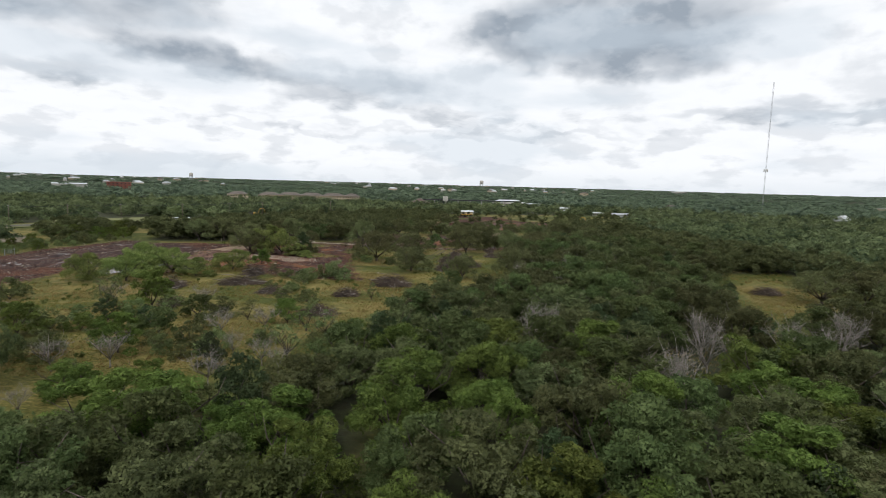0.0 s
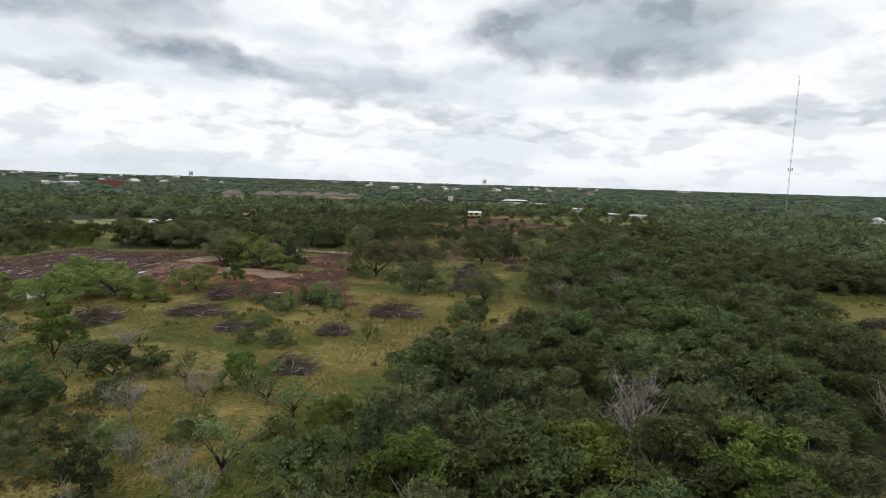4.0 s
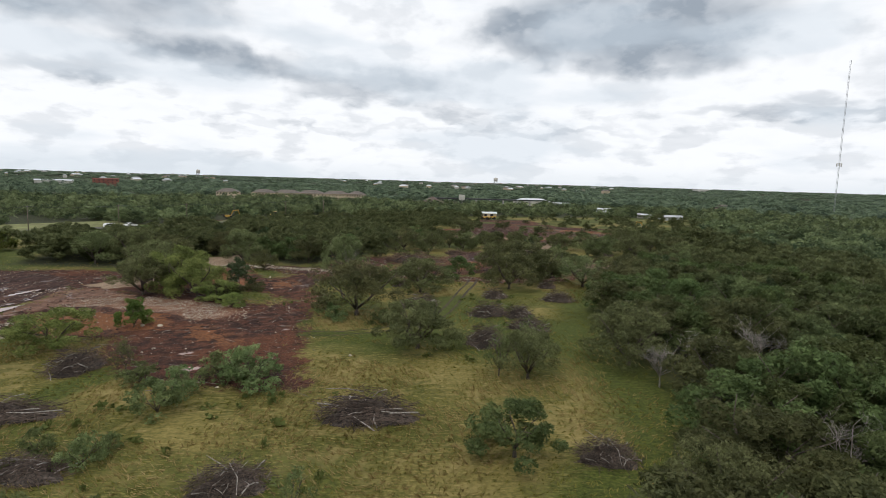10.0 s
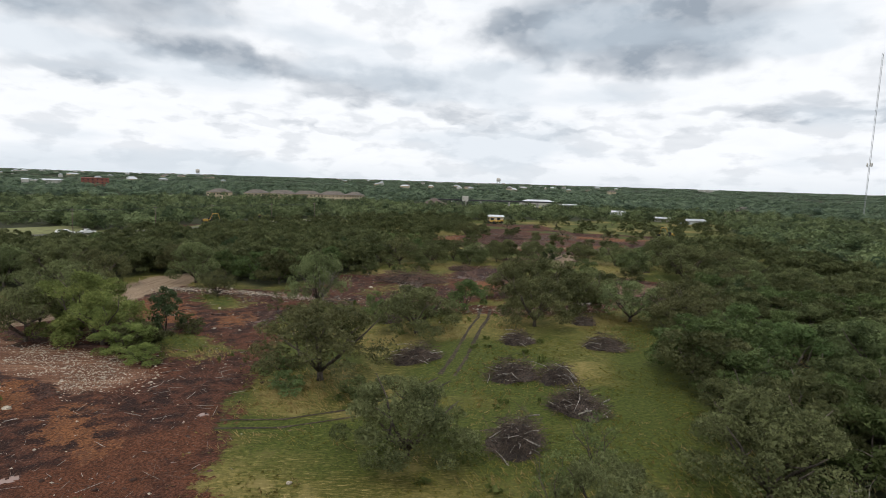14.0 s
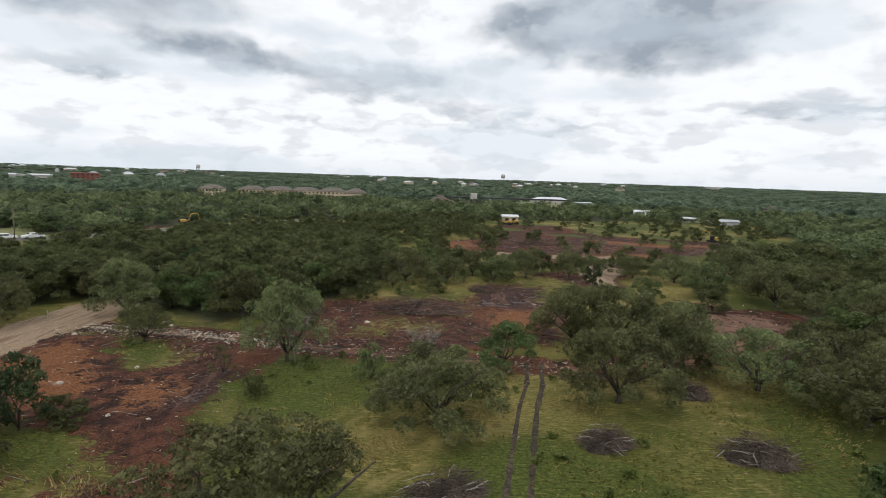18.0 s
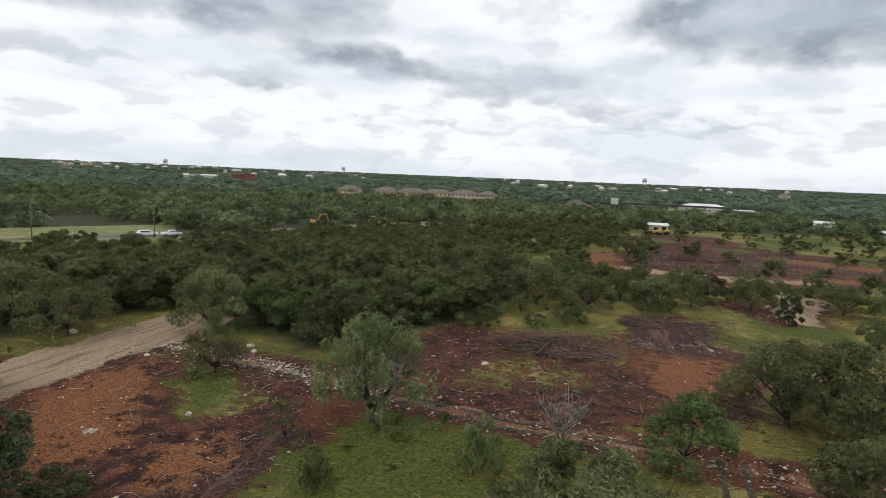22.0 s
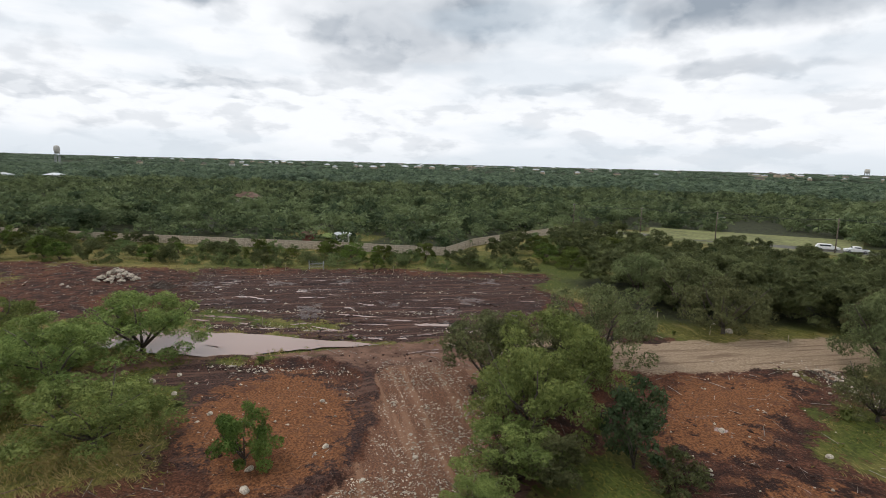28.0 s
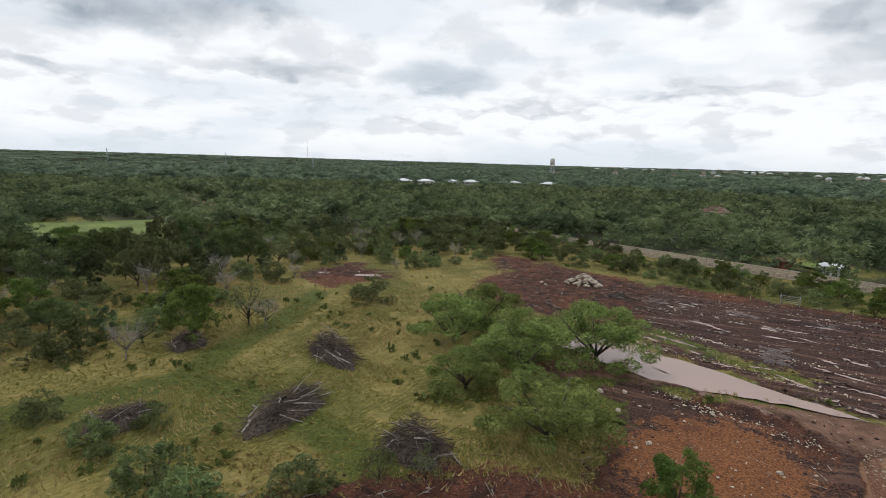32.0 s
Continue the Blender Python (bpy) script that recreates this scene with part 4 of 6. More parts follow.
scatter([(-75, 25), (0, 25), (0, 68), (-12, 63), (-20, 50), (-34, 42), (-75, 36)], 5.6, "wwewjwwwe", 5.8, 8.0, 1)
scatter([(-12, 64), (-20, 51), (-34, 43), (-75, 37), (-75, 50), (-30, 60), (-10, 70)], 6.4, "ssdswsse", 2.6, 4.8, 13)
scatter([(-10, 70), (-8, 80), (-24, 90), (-36, 97), (-44, 94), (-56, 87), (-73, 76), (-90, 71), (-106, 79), (-125, 84), (-150, 50), (-120, 10), (-78, 30), (-75, 50), (-30, 60)], 4.6, "sswjdssets", 3.0, 5.6, 2, CLEARINGS + [PASTURE])
scatter([(0, 25), (75, 25), (80, 58), (-8, 66)], 5.6, "wwewwwjwe", 6.2, 8.6, 21)
scatter([(-7, 66), (80, 58), (90, 60), (110, 110), (110, 205), (60, 205), (46, 184), (33, 172), (29, 158), (26, 142), (26, 126), (23, 112), (13, 101), (7, 95), (-5, 83)], 5.7, "wwwwwwwwwwwj", 6.0, 8.8, 3)
scatter([(-95, 203), (-76, 204), (-65, 210), (-61, 226), (-46, 220), (-33, 212), (-22, 223), (-16, 233), (-10, 256), (-12, 286), (-45, 284), (-78, 252), (-100, 226)], 6.0, "wwwwwwwwj", 6.2, 8.6, 4, CLEARINGS + [ROAD[0]])
scatter([(-130, 252), (-100, 228), (-78, 254), (-45, 286), (-12, 290), (-6, 330), (-46, 378), (-64, 366), (-90, 322), (-108, 292)], 6.5, "wswwsw", 3.4, 6.0, 11)
scatter([(-6, 262), (10, 262), (4, 300), (-4, 316), (14, 344), (26, 408), (14, 440), (-34, 396), (-46, 378), (-8, 332)], 7.0, "wwswws", 4.0, 6.8, 15)
scatter([(-120, 40), (-106, 72), (-112, 88), (-128, 96), (-122, 108), (-165, 98), (-178, 66), (-150, 50)], 5.4, "sswwse", 3.0, 6.0, 16, CLEARINGS + [MUD[6]])
scatter([(-20, 227), (4, 233), (7, 246), (-12, 246)], 6.5, "sstsw", 2.6, 5.0, 17)
scatter([(0, 292), (112, 292), (120, 420), (24, 428)], 15.0, "sswsts", 3.0, 6.5, 12)
scatter([(-165, 92), (-128, 98), (-124, 112), (-118, 136), (-105, 199), (-112, 206), (-122, 186), (-144, 135)], 4.7, "ssssesw", 2.4, 4.8, 6)
scatter([(-122, 190), (-100, 204), (-130, 256), (-160, 240)], 7.5, "sswwe", 4.0, 7.0, 8)
scatter([(52, 205), (110, 205), (130, 300), (84, 300), (70, 262), (62, 236)], 7.5, "wwwws", 5.0, 8.0, 7)
scatter([(-14, 262), (60, 262), (60, 290), (0, 290)], 9.0, "wwsst", 3.5, 6.5, 9)
scatter([(110, 330), (150, 360), (180, 440), (60, 430), (60, 380)], 13.0, "wses", 3.5, 7.0, 10)
scatter([(-72, 80), (-100, 96), (-122, 104), (-135, 92), (-110, 72), (-80, 66)], 5.6, "ssdsejs", 2.8, 5.2, 14, CLEARINGS + [MUD[8], MUD[6]])
WILD.sort()
room = {"w": 215, "s": 230, "j": 70, "d": 40, "e": 80, "t": 60, "g": 30}
REST = []
for _, k, x, y, h, w in WILD:
    if room[k] > 0:
        room[k] -= 1
        plant(k, x, y, h, w, group="woodland trees")
    else:
        REST.append((k, x, y, h, w))
MASSED = [crown_points(131 + i, 7.5, 8.5, 1250, 0.9, 0.12, 22, 0.2) for i in range(3)]


def lumpy(seed, h, w, lobes, leaves, size):
    """A far crown: a few uneven rounded lobes with leaf sprays on them."""
    r = np.random.RandomState(seed)
    out = []
    for k in range(lobes):
        a, rad = 2.4 * k + r.uniform(-0.4, 0.4), w * (0.0 if k == 0 else r.uniform(0.20, 0.32))
        c = np.array([rad * math.cos(a), rad * math.sin(a), h * (0.62 if k == 0 else r.uniform(0.36, 0.58))])
        v = c + ICO * np.array([1, 1, 0.75]) * w * r.uniform(0.22, 0.30) * r.uniform(0.72, 1.25, (12, 1))
        out.append(v[ICO_FACES].reshape(-1, 3))
    out.append(crown_points(seed, h, w, leaves, size, 0.15, max(6, lobes * 2), 0.0))
    return np.concatenate(out)


NEARMASS = [crown_points(141 + i, 8.0, 8.5, 190, 1.55, 0.12, 16, 0.3) for i in range(6)]
FARMASS = [crown_points(161 + i, 8.0, 8.5, 80, 2.3, 0.12, 12, 0.3) for i in range(6)]
DISTANT = [lumpy(151 + i, 9.0, 13.0, 1, 12, 3.2) for i in range(6)]


def massed(name, label, kinds, spots, h0, w0, mat, seed):
    """Many crowns joined into one mesh; a spot is x, y, z, height, width."""
    rng = np.random.RandomState(seed)
    out = []
    for i, (x, y, z, h, w) in enumerate(spots):
        v = kinds[i % len(kinds)]
        c, s = math.cos(rng.uniform(0, 6.28)), 0
        a = rng.uniform(0, 6.28)
        c, s = math.cos(a) * w / w0, math.sin(a) * w / w0
        q = np.empty_like(v)
        q[:, 0], q[:, 1], q[:, 2] = v[:, 0] * c - v[:, 1] * s + x, v[:, 0] * s + v[:, 1] * c + y, v[:, 2] * (h / h0) + z
        out.append(q)
    return tagged(new(name, triangles(name, np.concatenate(out), mat)), label, "woods", "", "stuff")


massed("oak_wood", "crowded live oaks and shrubs of a dark green wood", MASSED, [(x, y, ground_z(x, y), h, w) for _, x, y, h, w in REST], 7.5, 8.5, WOOD_LEAF, 1)


# ---- far woods ----
def ring_spots(seed, r0, r1, gap, h, w, open_land=()):
    rng = np.random.RandomState(seed)
    n = int(math.radians(270) / 2 * (r1**2 - r0**2) / gap**2)
    r = np.sqrt(rng.uniform(r0**2, r1**2, n))
    a = np.radians(rng.uniform(-100, 170, n))
    x, y = -np.sin(a) * r, 120 + np.cos(a) * r
    ok = waves(x, y, 90, 2) > 0.14
    early, late = np.degrees(np.arctan2(-x, y)), np.degrees(np.arctan2(-x - 5, y - 150))
    ok &= ((early > -46) & (early < 42)) | ((late > -46) & (late < 164))
    for p in open_land:
        ok &= inside(p, x, y) < 0
    x, y = x[ok], y[ok]
    k = rng.uniform(0.5, 1.4, len(x)) * (0.75 + 0.5 * waves(x, y, 60, 2))
    return np.stack([x, y, height(x, y) - 0.3, h * k, w * k * rng.uniform(0.85, 1.2, len(x))], -1).tolist()


WOODS_LABEL = "dense green woodland stretching to the horizon"
massed("woods", WOODS_LABEL, NEARMASS, ring_spots(3, 60, 270, 7.4, 6.6, 9.4, OPEN), 8.0, 8.5, FAR_LEAF, 2)
massed("woods", WOODS_LABEL, FARMASS, ring_spots(6, 270, 460, 7.8, 6.8, 9.6, OPEN), 8.0, 8.5, FAR_LEAF, 5)
massed("woods", WOODS_LABEL, DISTANT, ring_spots(4, 460, 1100, 13.5, 8.0, 17.0, OPEN), 9.0, 13.0, HAZED_LEAF, 3)
massed("woods", WOODS_LABEL, DISTANT, ring_spots(5, 1100, 4300, 56.0, 7.0, 80.0), 9.0, 13.0, HAZED_LEAF, 4)

# ---- brush piles ----


def pile_kind(seed, sticks=460):
    """A heap of cut brush: a mound of twigs with many crossing branches on it. 6 m long, 4.5 m wide, 2 m high."""
    rng = random.Random(seed)
    root = tagged(new("brush_pile"), "heap of cut grey-brown branches lying on the grass", "brush pile", "brush piles")
    verts, faces = [], []
    rings, seg = 6, 22
    for i in range(rings):
        u = i / (rings - 1)
        for k in range(seg):
            a = 2 * math.pi * k / seg
            lump = 1 + 0.18 * math.sin(3 * a + seed) + rng.uniform(-0.12, 0.12)
            verts.append((2.8 * (1 - u) ** 0.7 * math.cos(a) * lump, 2.1 * (1 - u) ** 0.7 * math.sin(a) * lump, 1.35 * u * rng.uniform(0.6, 1.15) * (0.85 + 0.3 * math.sin(2 * a + seed)) - 0.1))
    for i in range(rings - 1):
        for k in range(seg):
            faces.append((i * seg + k, i * seg + (k + 1) % seg, (i + 1) * seg + (k + 1) % seg, (i + 1) * seg + k))
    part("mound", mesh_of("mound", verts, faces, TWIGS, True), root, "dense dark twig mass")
    paths, pale = [], []
    for i in range(sticks):
        a, r = rng.uniform(0, 6.283), math.sqrt(rng.random())
        x, y = 2.9 * r * math.cos(a), 2.2 * r * math.sin(a)
        z = 1.55 * (1 - r**2.2) * rng.uniform(0.55, 1.3) * (0.85 + 0.3 * math.sin(2 * a + seed)) + 0.08
        heading = rng.gauss(0.4 + seed, 0.9) if rng.random() < 0.35 else rng.uniform(0, 6.283)
        length = rng.uniform(0.7, 2.6) * (1.4 if i % 9 == 0 else 1)
        d = np.array([math.cos(heading), math.sin(heading), rng.uniform(-0.45, 0.6) - 0.15 * r])
        mid = np.array([x, y, z])
        bend = np.array([rng.uniform(-1, 1), rng.uniform(-1, 1), rng.uniform(0, 0.6)]) * 0.12 * length
        thick = rng.uniform(0.012, 0.028) if i > 18 else rng.uniform(0.035, 0.065)
        (paths if i > 18 else pale).append([(mid - d * length / 2, thick), (mid + bend, thick * 0.8), (mid + d * length / 2, thick * 0.4)])
    part("brushwood", mesh_of("brushwood", *tubes(paths, 3), PILE_WOOD if seed == 1 else DEAD_BRUSH, False), root, "crossing cut branches")
    for limb in pale:
        part("limb", mesh_of("limb", *tubes([limb], 5), PILE_WOOD if seed == 1 else DEAD_WOOD, False), root, "pale thicker branch lying across")
    return root


PILES = [pile_kind(i + 1) for i in range(4)]
PILE_SPOTS = [  # place, length, width, height, turn
    (-38.3, 119.8, 10.5, 4.4, 2.2, 10), (-29.4, 110.3, 6.7, 4.0, 1.8, 0), (-14.6, 109.3, 6.0, 4.2, 1.9, 20), (-6.2, 120.8, 9.4, 5.0, 2.9, 0), (0.6, 101.1, 7.8, 5.0, 2.9, -10),
    (-17.6, 93.0, 6.9, 4.5, 2.2, 5), (-44.0, 97.8, 4.6, 4.0, 2.2, 30), (7.5, 145.4, 6.5, 5.0, 3.0, 60), (13.7, 113.6, 5.3, 3.8, 2.0, 0), (-1.4, 167.6, 7.6, 3.6, 2.4, 30),
    (9.9, 162.1, 6.8, 4.5, 2.6, 20), (14.9, 153.2, 6.4, 5.2, 2.8, -30), (12.8, 176.3, 5.0, 3.6, 2.0, 10), (24.6, 174.1, 6.0, 4.2, 2.3, -20), (14.8, 161.7, 5.3, 4.2, 2.2, 40),
    (-3.6, 221.5, 16.5, 6.5, 3.2, -5), (8.9, 239.5, 6.8, 4.0, 1.9, 0), (34.9, 324, 14, 7, 2.3, 0), (-51.4, 113.3, 10.0, 4.6, 2.9, 65), (-39.1, 132.6, 6.6, 5.2, 2.8, 70),
    (79, 118.8, 7.6, 4.6, 2.1, 0), (56.5, 245, 6.2, 4, 1.9, 0), (25.4, 187.3, 4.0, 3.4, 1.9, 0),
    (-100.5, 133, 5.0, 3.2, 1.2, 60), (55.6, 195.8, 6.0, 4.0, 2.0, 0), (-5.5, 186.5, 4.0, 3.0, 1.6, 30),
]
laid = []
for i, (x, y, a, b, c, turn) in enumerate(PILE_SPOTS):
    m = pose(x, y, ground_z(x, y), 0, 0, turn) @ Matrix.Diagonal((a / 6.2, b / 4.8, c / 2.2, 1))
    kind = PILES[(0 if i in (15, 16, 17) else 1 + i % 3)]
    if kind not in laid:
        laid.append(kind)
        kind.matrix_basis = m
    else:
        s = kind.scale
        copy_thing(kind, m @ Matrix.Diagonal((1 / s.x, 1 / s.y, 1 / s.z, 1)))

# ---- stones, debris and tufts ----

OCTA = np.array([(1, 0, 0), (0, 1, 0), (-1, 0, 0), (0, -1, 0), (0, 0, 1), (0, 0, -1)], float)
OCTA_FACES = np.array([(0, 1, 4), (1, 2, 4), (2, 3, 4), (3, 0, 4), (1, 0, 5), (2, 1, 5), (3, 2, 5), (0, 3, 5)])


def stones(name, label, spots, sizes, seed):
    rng = np.random.RandomState(seed)
    spots, sizes = np.array(spots, float), np.array(sizes, float)
    n = len(spots)
    z = height(spots[:, 0], spots[:, 1])
    v = OCTA[None] * rng.uniform(0.7, 1.35, (n, 6, 1)) * sizes[:, None, None] * np.stack([rng.uniform(0.7, 1.5, n), rng.uniform(0.7, 1.3, n), rng.uniform(0.4, 0.8, n)], -1)[:, None, :]
    v = v + np.stack([spots[:, 0], spots[:, 1], z + sizes * 0.2], -1)[:, None, :]
    f = (OCTA_FACES[None] + (np.arange(n) * 6)[:, None, None]).reshape(-1, 3)
    return tagged(new(name, triangles(name, v.reshape(-1, 3), ROCK, f)), label, "stones", "", "stuff")


def sample(field, count, seed, power=1.0):
    """Places drawn where a ground layer is strong."""
    rng = np.random.RandomState(seed)
    p = (field**power).reshape(-1) * (np.abs(GX - (-30)).reshape(-1) < 135) * (GY.reshape(-1) > 60) * (GY.reshape(-1) < 345)
    take = rng.choice(p.size, count, p=p / p.sum())
    return np.stack([GX.reshape(-1)[take], GY.reshape(-1)[take]], -1) + rng.uniform(-0.6, 0.6, (count, 2))


rng = np.random.RandomState(8)
field = sample(layers["mud"] + layers["dark"] + layers["gravel"] * 1.5 + layers["clay"] * 0.3, 4200, 4)
rows = []
for (ax, ay), (bx, by) in (((-109, 139), (-98, 196)), ((-98, 139), (-87, 192)), ((-85, 141), (-76, 182)), ((-77, 143), (-68, 177)), ((-62, 146), (-56, 163)), ((-48, 161), (-36, 157)), ((-57, 174), (-38, 166))):
    u = rng.rand(330, 1)
    rows.append(np.array([[ax, ay]]) * (1 - u) + np.array([[bx, by]]) * u + rng.normal(size=(330, 2)) * np.array([0.5, 1.0]))
u = np.linspace(0, 1, 1500)[:, None]
line = np.stack([np.interp(u[:, 0] * (len(TRACK) - 1), range(len(TRACK)), [p[k] for p in TRACK]) for k in (0, 1)], -1)
rows.append(line + np.array([[0, 1]]) * rng.choice([-2.2, 0.0, 0.0, 2.0], (1500, 1)) + rng.normal(size=(1500, 2)) * 0.6)
rows.append(np.stack([rng.uniform(-46, -28, 420), rng.uniform(155, 160, 420)], -1))
rows.append(np.stack([rng.uniform(-52, -42, 160), rng.uniform(203, 209, 160)], -1))
rows.append(sample(layers["gravel"] * (GX < -20), 9500, 6))
spots = np.concatenate([field, *rows])
spots = spots[inside(LONG_POOL, spots[:, 0], spots[:, 1]) < -1.2]
count = len(spots)
fine_part = inside(GRAVEL[0], spots[:, 0], spots[:, 1]) > -2
scale = np.where(fine_part & (rng.rand(count) < 0.985), 0.62, 1.0)
stones("stones", "pale limestone rubble scattered over the bare soil", spots, scale * (0.03 + 0.15 * rng.rand(count) ** 7 + 0.05 * rng.rand(count)), 9)


def boulder(x, y, s, seed):
    r = np.random.RandomState(seed)
    bm = bmesh.new()
    bmesh.ops.create_icosphere(bm, subdivisions=2, radius=1)
    for v in bm.verts:
        k = 1 + 0.30 * noise.noise(v.co * 1.3 + Vector((seed * 3.1, 0, 0))) + 0.12 * noise.noise(v.co * 3.5)
        v.co = Vector((v.co.x * k * r.uniform(1.0, 1.05), v.co.y * k * 0.8, max(v.co.z * k * 0.62, -0.3)))
    me = bpy.data.meshes.new("rock")
    bm.to_mesh(me)
    bm.free()
    me.materials.append(ROCK)
    ob = new("rock", me)
    ob.matrix_basis = pose(x, y, ground_z(x, y) + s * 0.2, 0, 0, seed * 47) @ Matrix.Diagonal((s, s, s, 1))
    return tagged(ob, "pale weathered limestone boulder on bare soil", "rock", "boulders")


ROCK_SPOTS = [(-48.1, 203.8, 0.6), (-34.1, 192, 0.55), (-39.3, 187.1, 0.6), (-62.4, 208.2, 1.1), (-39.4, 210.6, 0.9), (-30.5, 180, 0.45), (-41.1, 151.2, 0.6), (-38.6, 151.1, 0.7), (-40.5, 162.4, 0.4), (-38.3, 158.4, 0.4), (-50.5, 147.4, 0.5), (-55.3, 143.8, 0.55), (-58.8, 141.2, 0.6), (-51.3, 156.4, 0.45), (-43.2, 156.3, 0.55), (-11.3, 213.5, 0.8), (2.2, 186.4, 0.4), (16.7, 228.5, 0.6), (-60, 143.3, 0.5), (-10, 139.1, 0.4), (-57, 139.5, 0.5), (-53.5, 140.6, 0.5), (-38, 209, 0.7), (-41, 206, 0.6), (-66, 209, 0.6), (-103.9, 117.7, 0.6), (-102.5, 119, 0.5)]
for i, (x, y, s) in enumerate(ROCK_SPOTS):
    boulder(x, y, s * 0.56, i + 1)
heap = np.random.RandomState(3)
for i in range(95):
    a, r = heap.uniform(0, 6.283), math.sqrt(heap.rand())
    ob = boulder(-107 + 2.0 * r * math.cos(a), 124.8 + 3.4 * r * math.sin(a), heap.uniform(0.18, 0.46), 40 + i)
    ob.location.z += 2.1 * (1 - r) ** 1.1
    ob["label"], ob["group"] = "pale limestone block in a rubble heap", "rubble heap"

# broken sticks lying about on the bare soil
chips, pale_chips = [], []
r = random.Random(12)
for x, y in sample((layers["mud"] + layers["dark"] * 0.25) * np.clip(1 - layers["gravel"] - 0.7 * layers["clay"] - layers["road"], 0, 1), 6500, 14).tolist():
    a, length = r.uniform(0, 3.14), 0.25 + 1.9 * r.random() ** 2.5
    d = np.array([math.cos(a), math.sin(a), r.uniform(-0.06, 0.1)]) * length / 2
    c = np.array([x, y, ground_z(x, y) + 0.08])
    thick = r.uniform(0.014, 0.04)
    (chips if r.random() < 0.6 else pale_chips).append([(c - d, thick), (c + d, thick * 0.6)])
tagged(new("wood_debris", mesh_of("wood_debris", *tubes(chips, 3), PILE_WOOD)), "broken branches and chips strewn over muddy soil", "debris", "", "stuff")

tagged(new("wood_debris", mesh_of("wood_debris", *tubes(pale_chips, 3), DEAD_WOOD)), "pale grey broken sticks strewn over muddy soil", "debris", "", "stuff")

# crumbled lumps of the churned soil
rc = np.random.RandomState(41)
spots = sample((layers["mud"] + layers["dark"]) * np.clip(1 - layers["gravel"] - layers["clay"] - layers["road"], 0, 1), 9000, 42)
spots = spots[inside(LONG_POOL, spots[:, 0], spots[:, 1]) < -0.5]
n = len(spots)
lump = (0.05 + 0.22 * rc.rand(n) ** 3)[:, None, None]
v = OCTA[None] * rc.uniform(0.6, 1.4, (n, 6, 1)) * lump * np.array([1.3, 1.0, 0.7]) + np.stack([spots[:, 0], spots[:, 1], height(spots[:, 0], spots[:, 1])], -1)[:, None, :]
f = (OCTA_FACES[None] + (np.arange(n) * 6)[:, None, None]).reshape(-1, 3)
CLOD = plain("soil_clods", (0.058, 0.031, 0.023), 0.95, grain=0.8, depth=0.6)
tagged(new("soil_clods", triangles("soil_clods", v.reshape(-1, 3), CLOD, f)), "red-brown clods of churned soil", "soil", "", "stuff")

# tufts of tall grass, swept over by the wind
tuft_field = np.clip(1 - layers["mud"] - layers["dark"] - layers["clay"] - layers["gravel"] - layers["road"] - layers["shaded_litter"] * 0.8 - np.clip(0.5 + inside(LONG_POOL, GX, GY), 0, 1), 0, 1)
tuft_field = tuft_field * np.clip(along(RUTS, GX, GY) / 0.9 - 0.9, 0, 1)
near = np.clip((230 - GY) / 60, 0.12, 1) * np.clip((GX + 100) / 40, 0.15, 1)
rt = np.random.RandomState(22)


def tufts(name, label, spots, tall, sweep, width, count, mat):
    n = len(spots)
    base = np.stack([spots[:, 0], spots[:, 1], height(spots[:, 0], spots[:, 1])], -1)
    turn = 6.283 * waves(spots[:, 0], spots[:, 1], 14, 2) * 1.5
    wind = np.stack([np.cos(turn), np.sin(turn), np.zeros(n)], -1)
    blades = []
    for k in range(count):
        tip = base + wind * sweep * rt.uniform(0.3, 1.2, (n, 1)) + rt.normal(size=(n, 3)) * 0.2 * tall + np.array([0, 0, 1.0]) * tall * rt.uniform(0.45, 1.0, (n, 1))
        side = rt.normal(size=(n, 3)) * np.array([width, width, 0])
        foot = base + rt.normal(size=(n, 3)) * np.array([0.16, 0.16, 0])
        blades.append(np.stack([foot - side, foot + side, tip], 1))
    tagged(new(name, triangles(name, np.concatenate(blades).reshape(-1, 3), mat)), label, "grass", "", "stuff")


tufts("grass_tufts", "tufts of green meadow grass", sample(tuft_field * near * (waves(GX, GY, 7, 3) > 0.42), 46000, 21), 0.24, 0.22, 0.035, 3, GREEN_BLADE)
tufts("dry_grass", "tall pale dry grass lying over in the meadow", sample(tuft_field * near * np.clip(1.1 - layers["green"], 0.08, 1) * (waves(GX + 40, GY, 10, 3) > 0.46), 42000, 24), 0.38, 0.38, 0.032, 3, GRASS_BLADE)

weeds = sample(tuft_field * near * (waves(GX, GY, 13, 3) > 0.54), 420, 23)
WEED = [crown_points(171 + i, 0.6, 1.1, 22, 0.42, 0.0, 6, 0.2) for i in range(3)]
massed("weeds", "low leafy weeds growing through the meadow", WEED, [(x, y, ground_z(x, y) - 0.05, 0.35 + 0.6 * rt.rand(), 0.5 + 1.0 * rt.rand()) for x, y in weeds.tolist()], 0.6, 1.1, WEED_LEAF, 7)["category"] = "weeds"


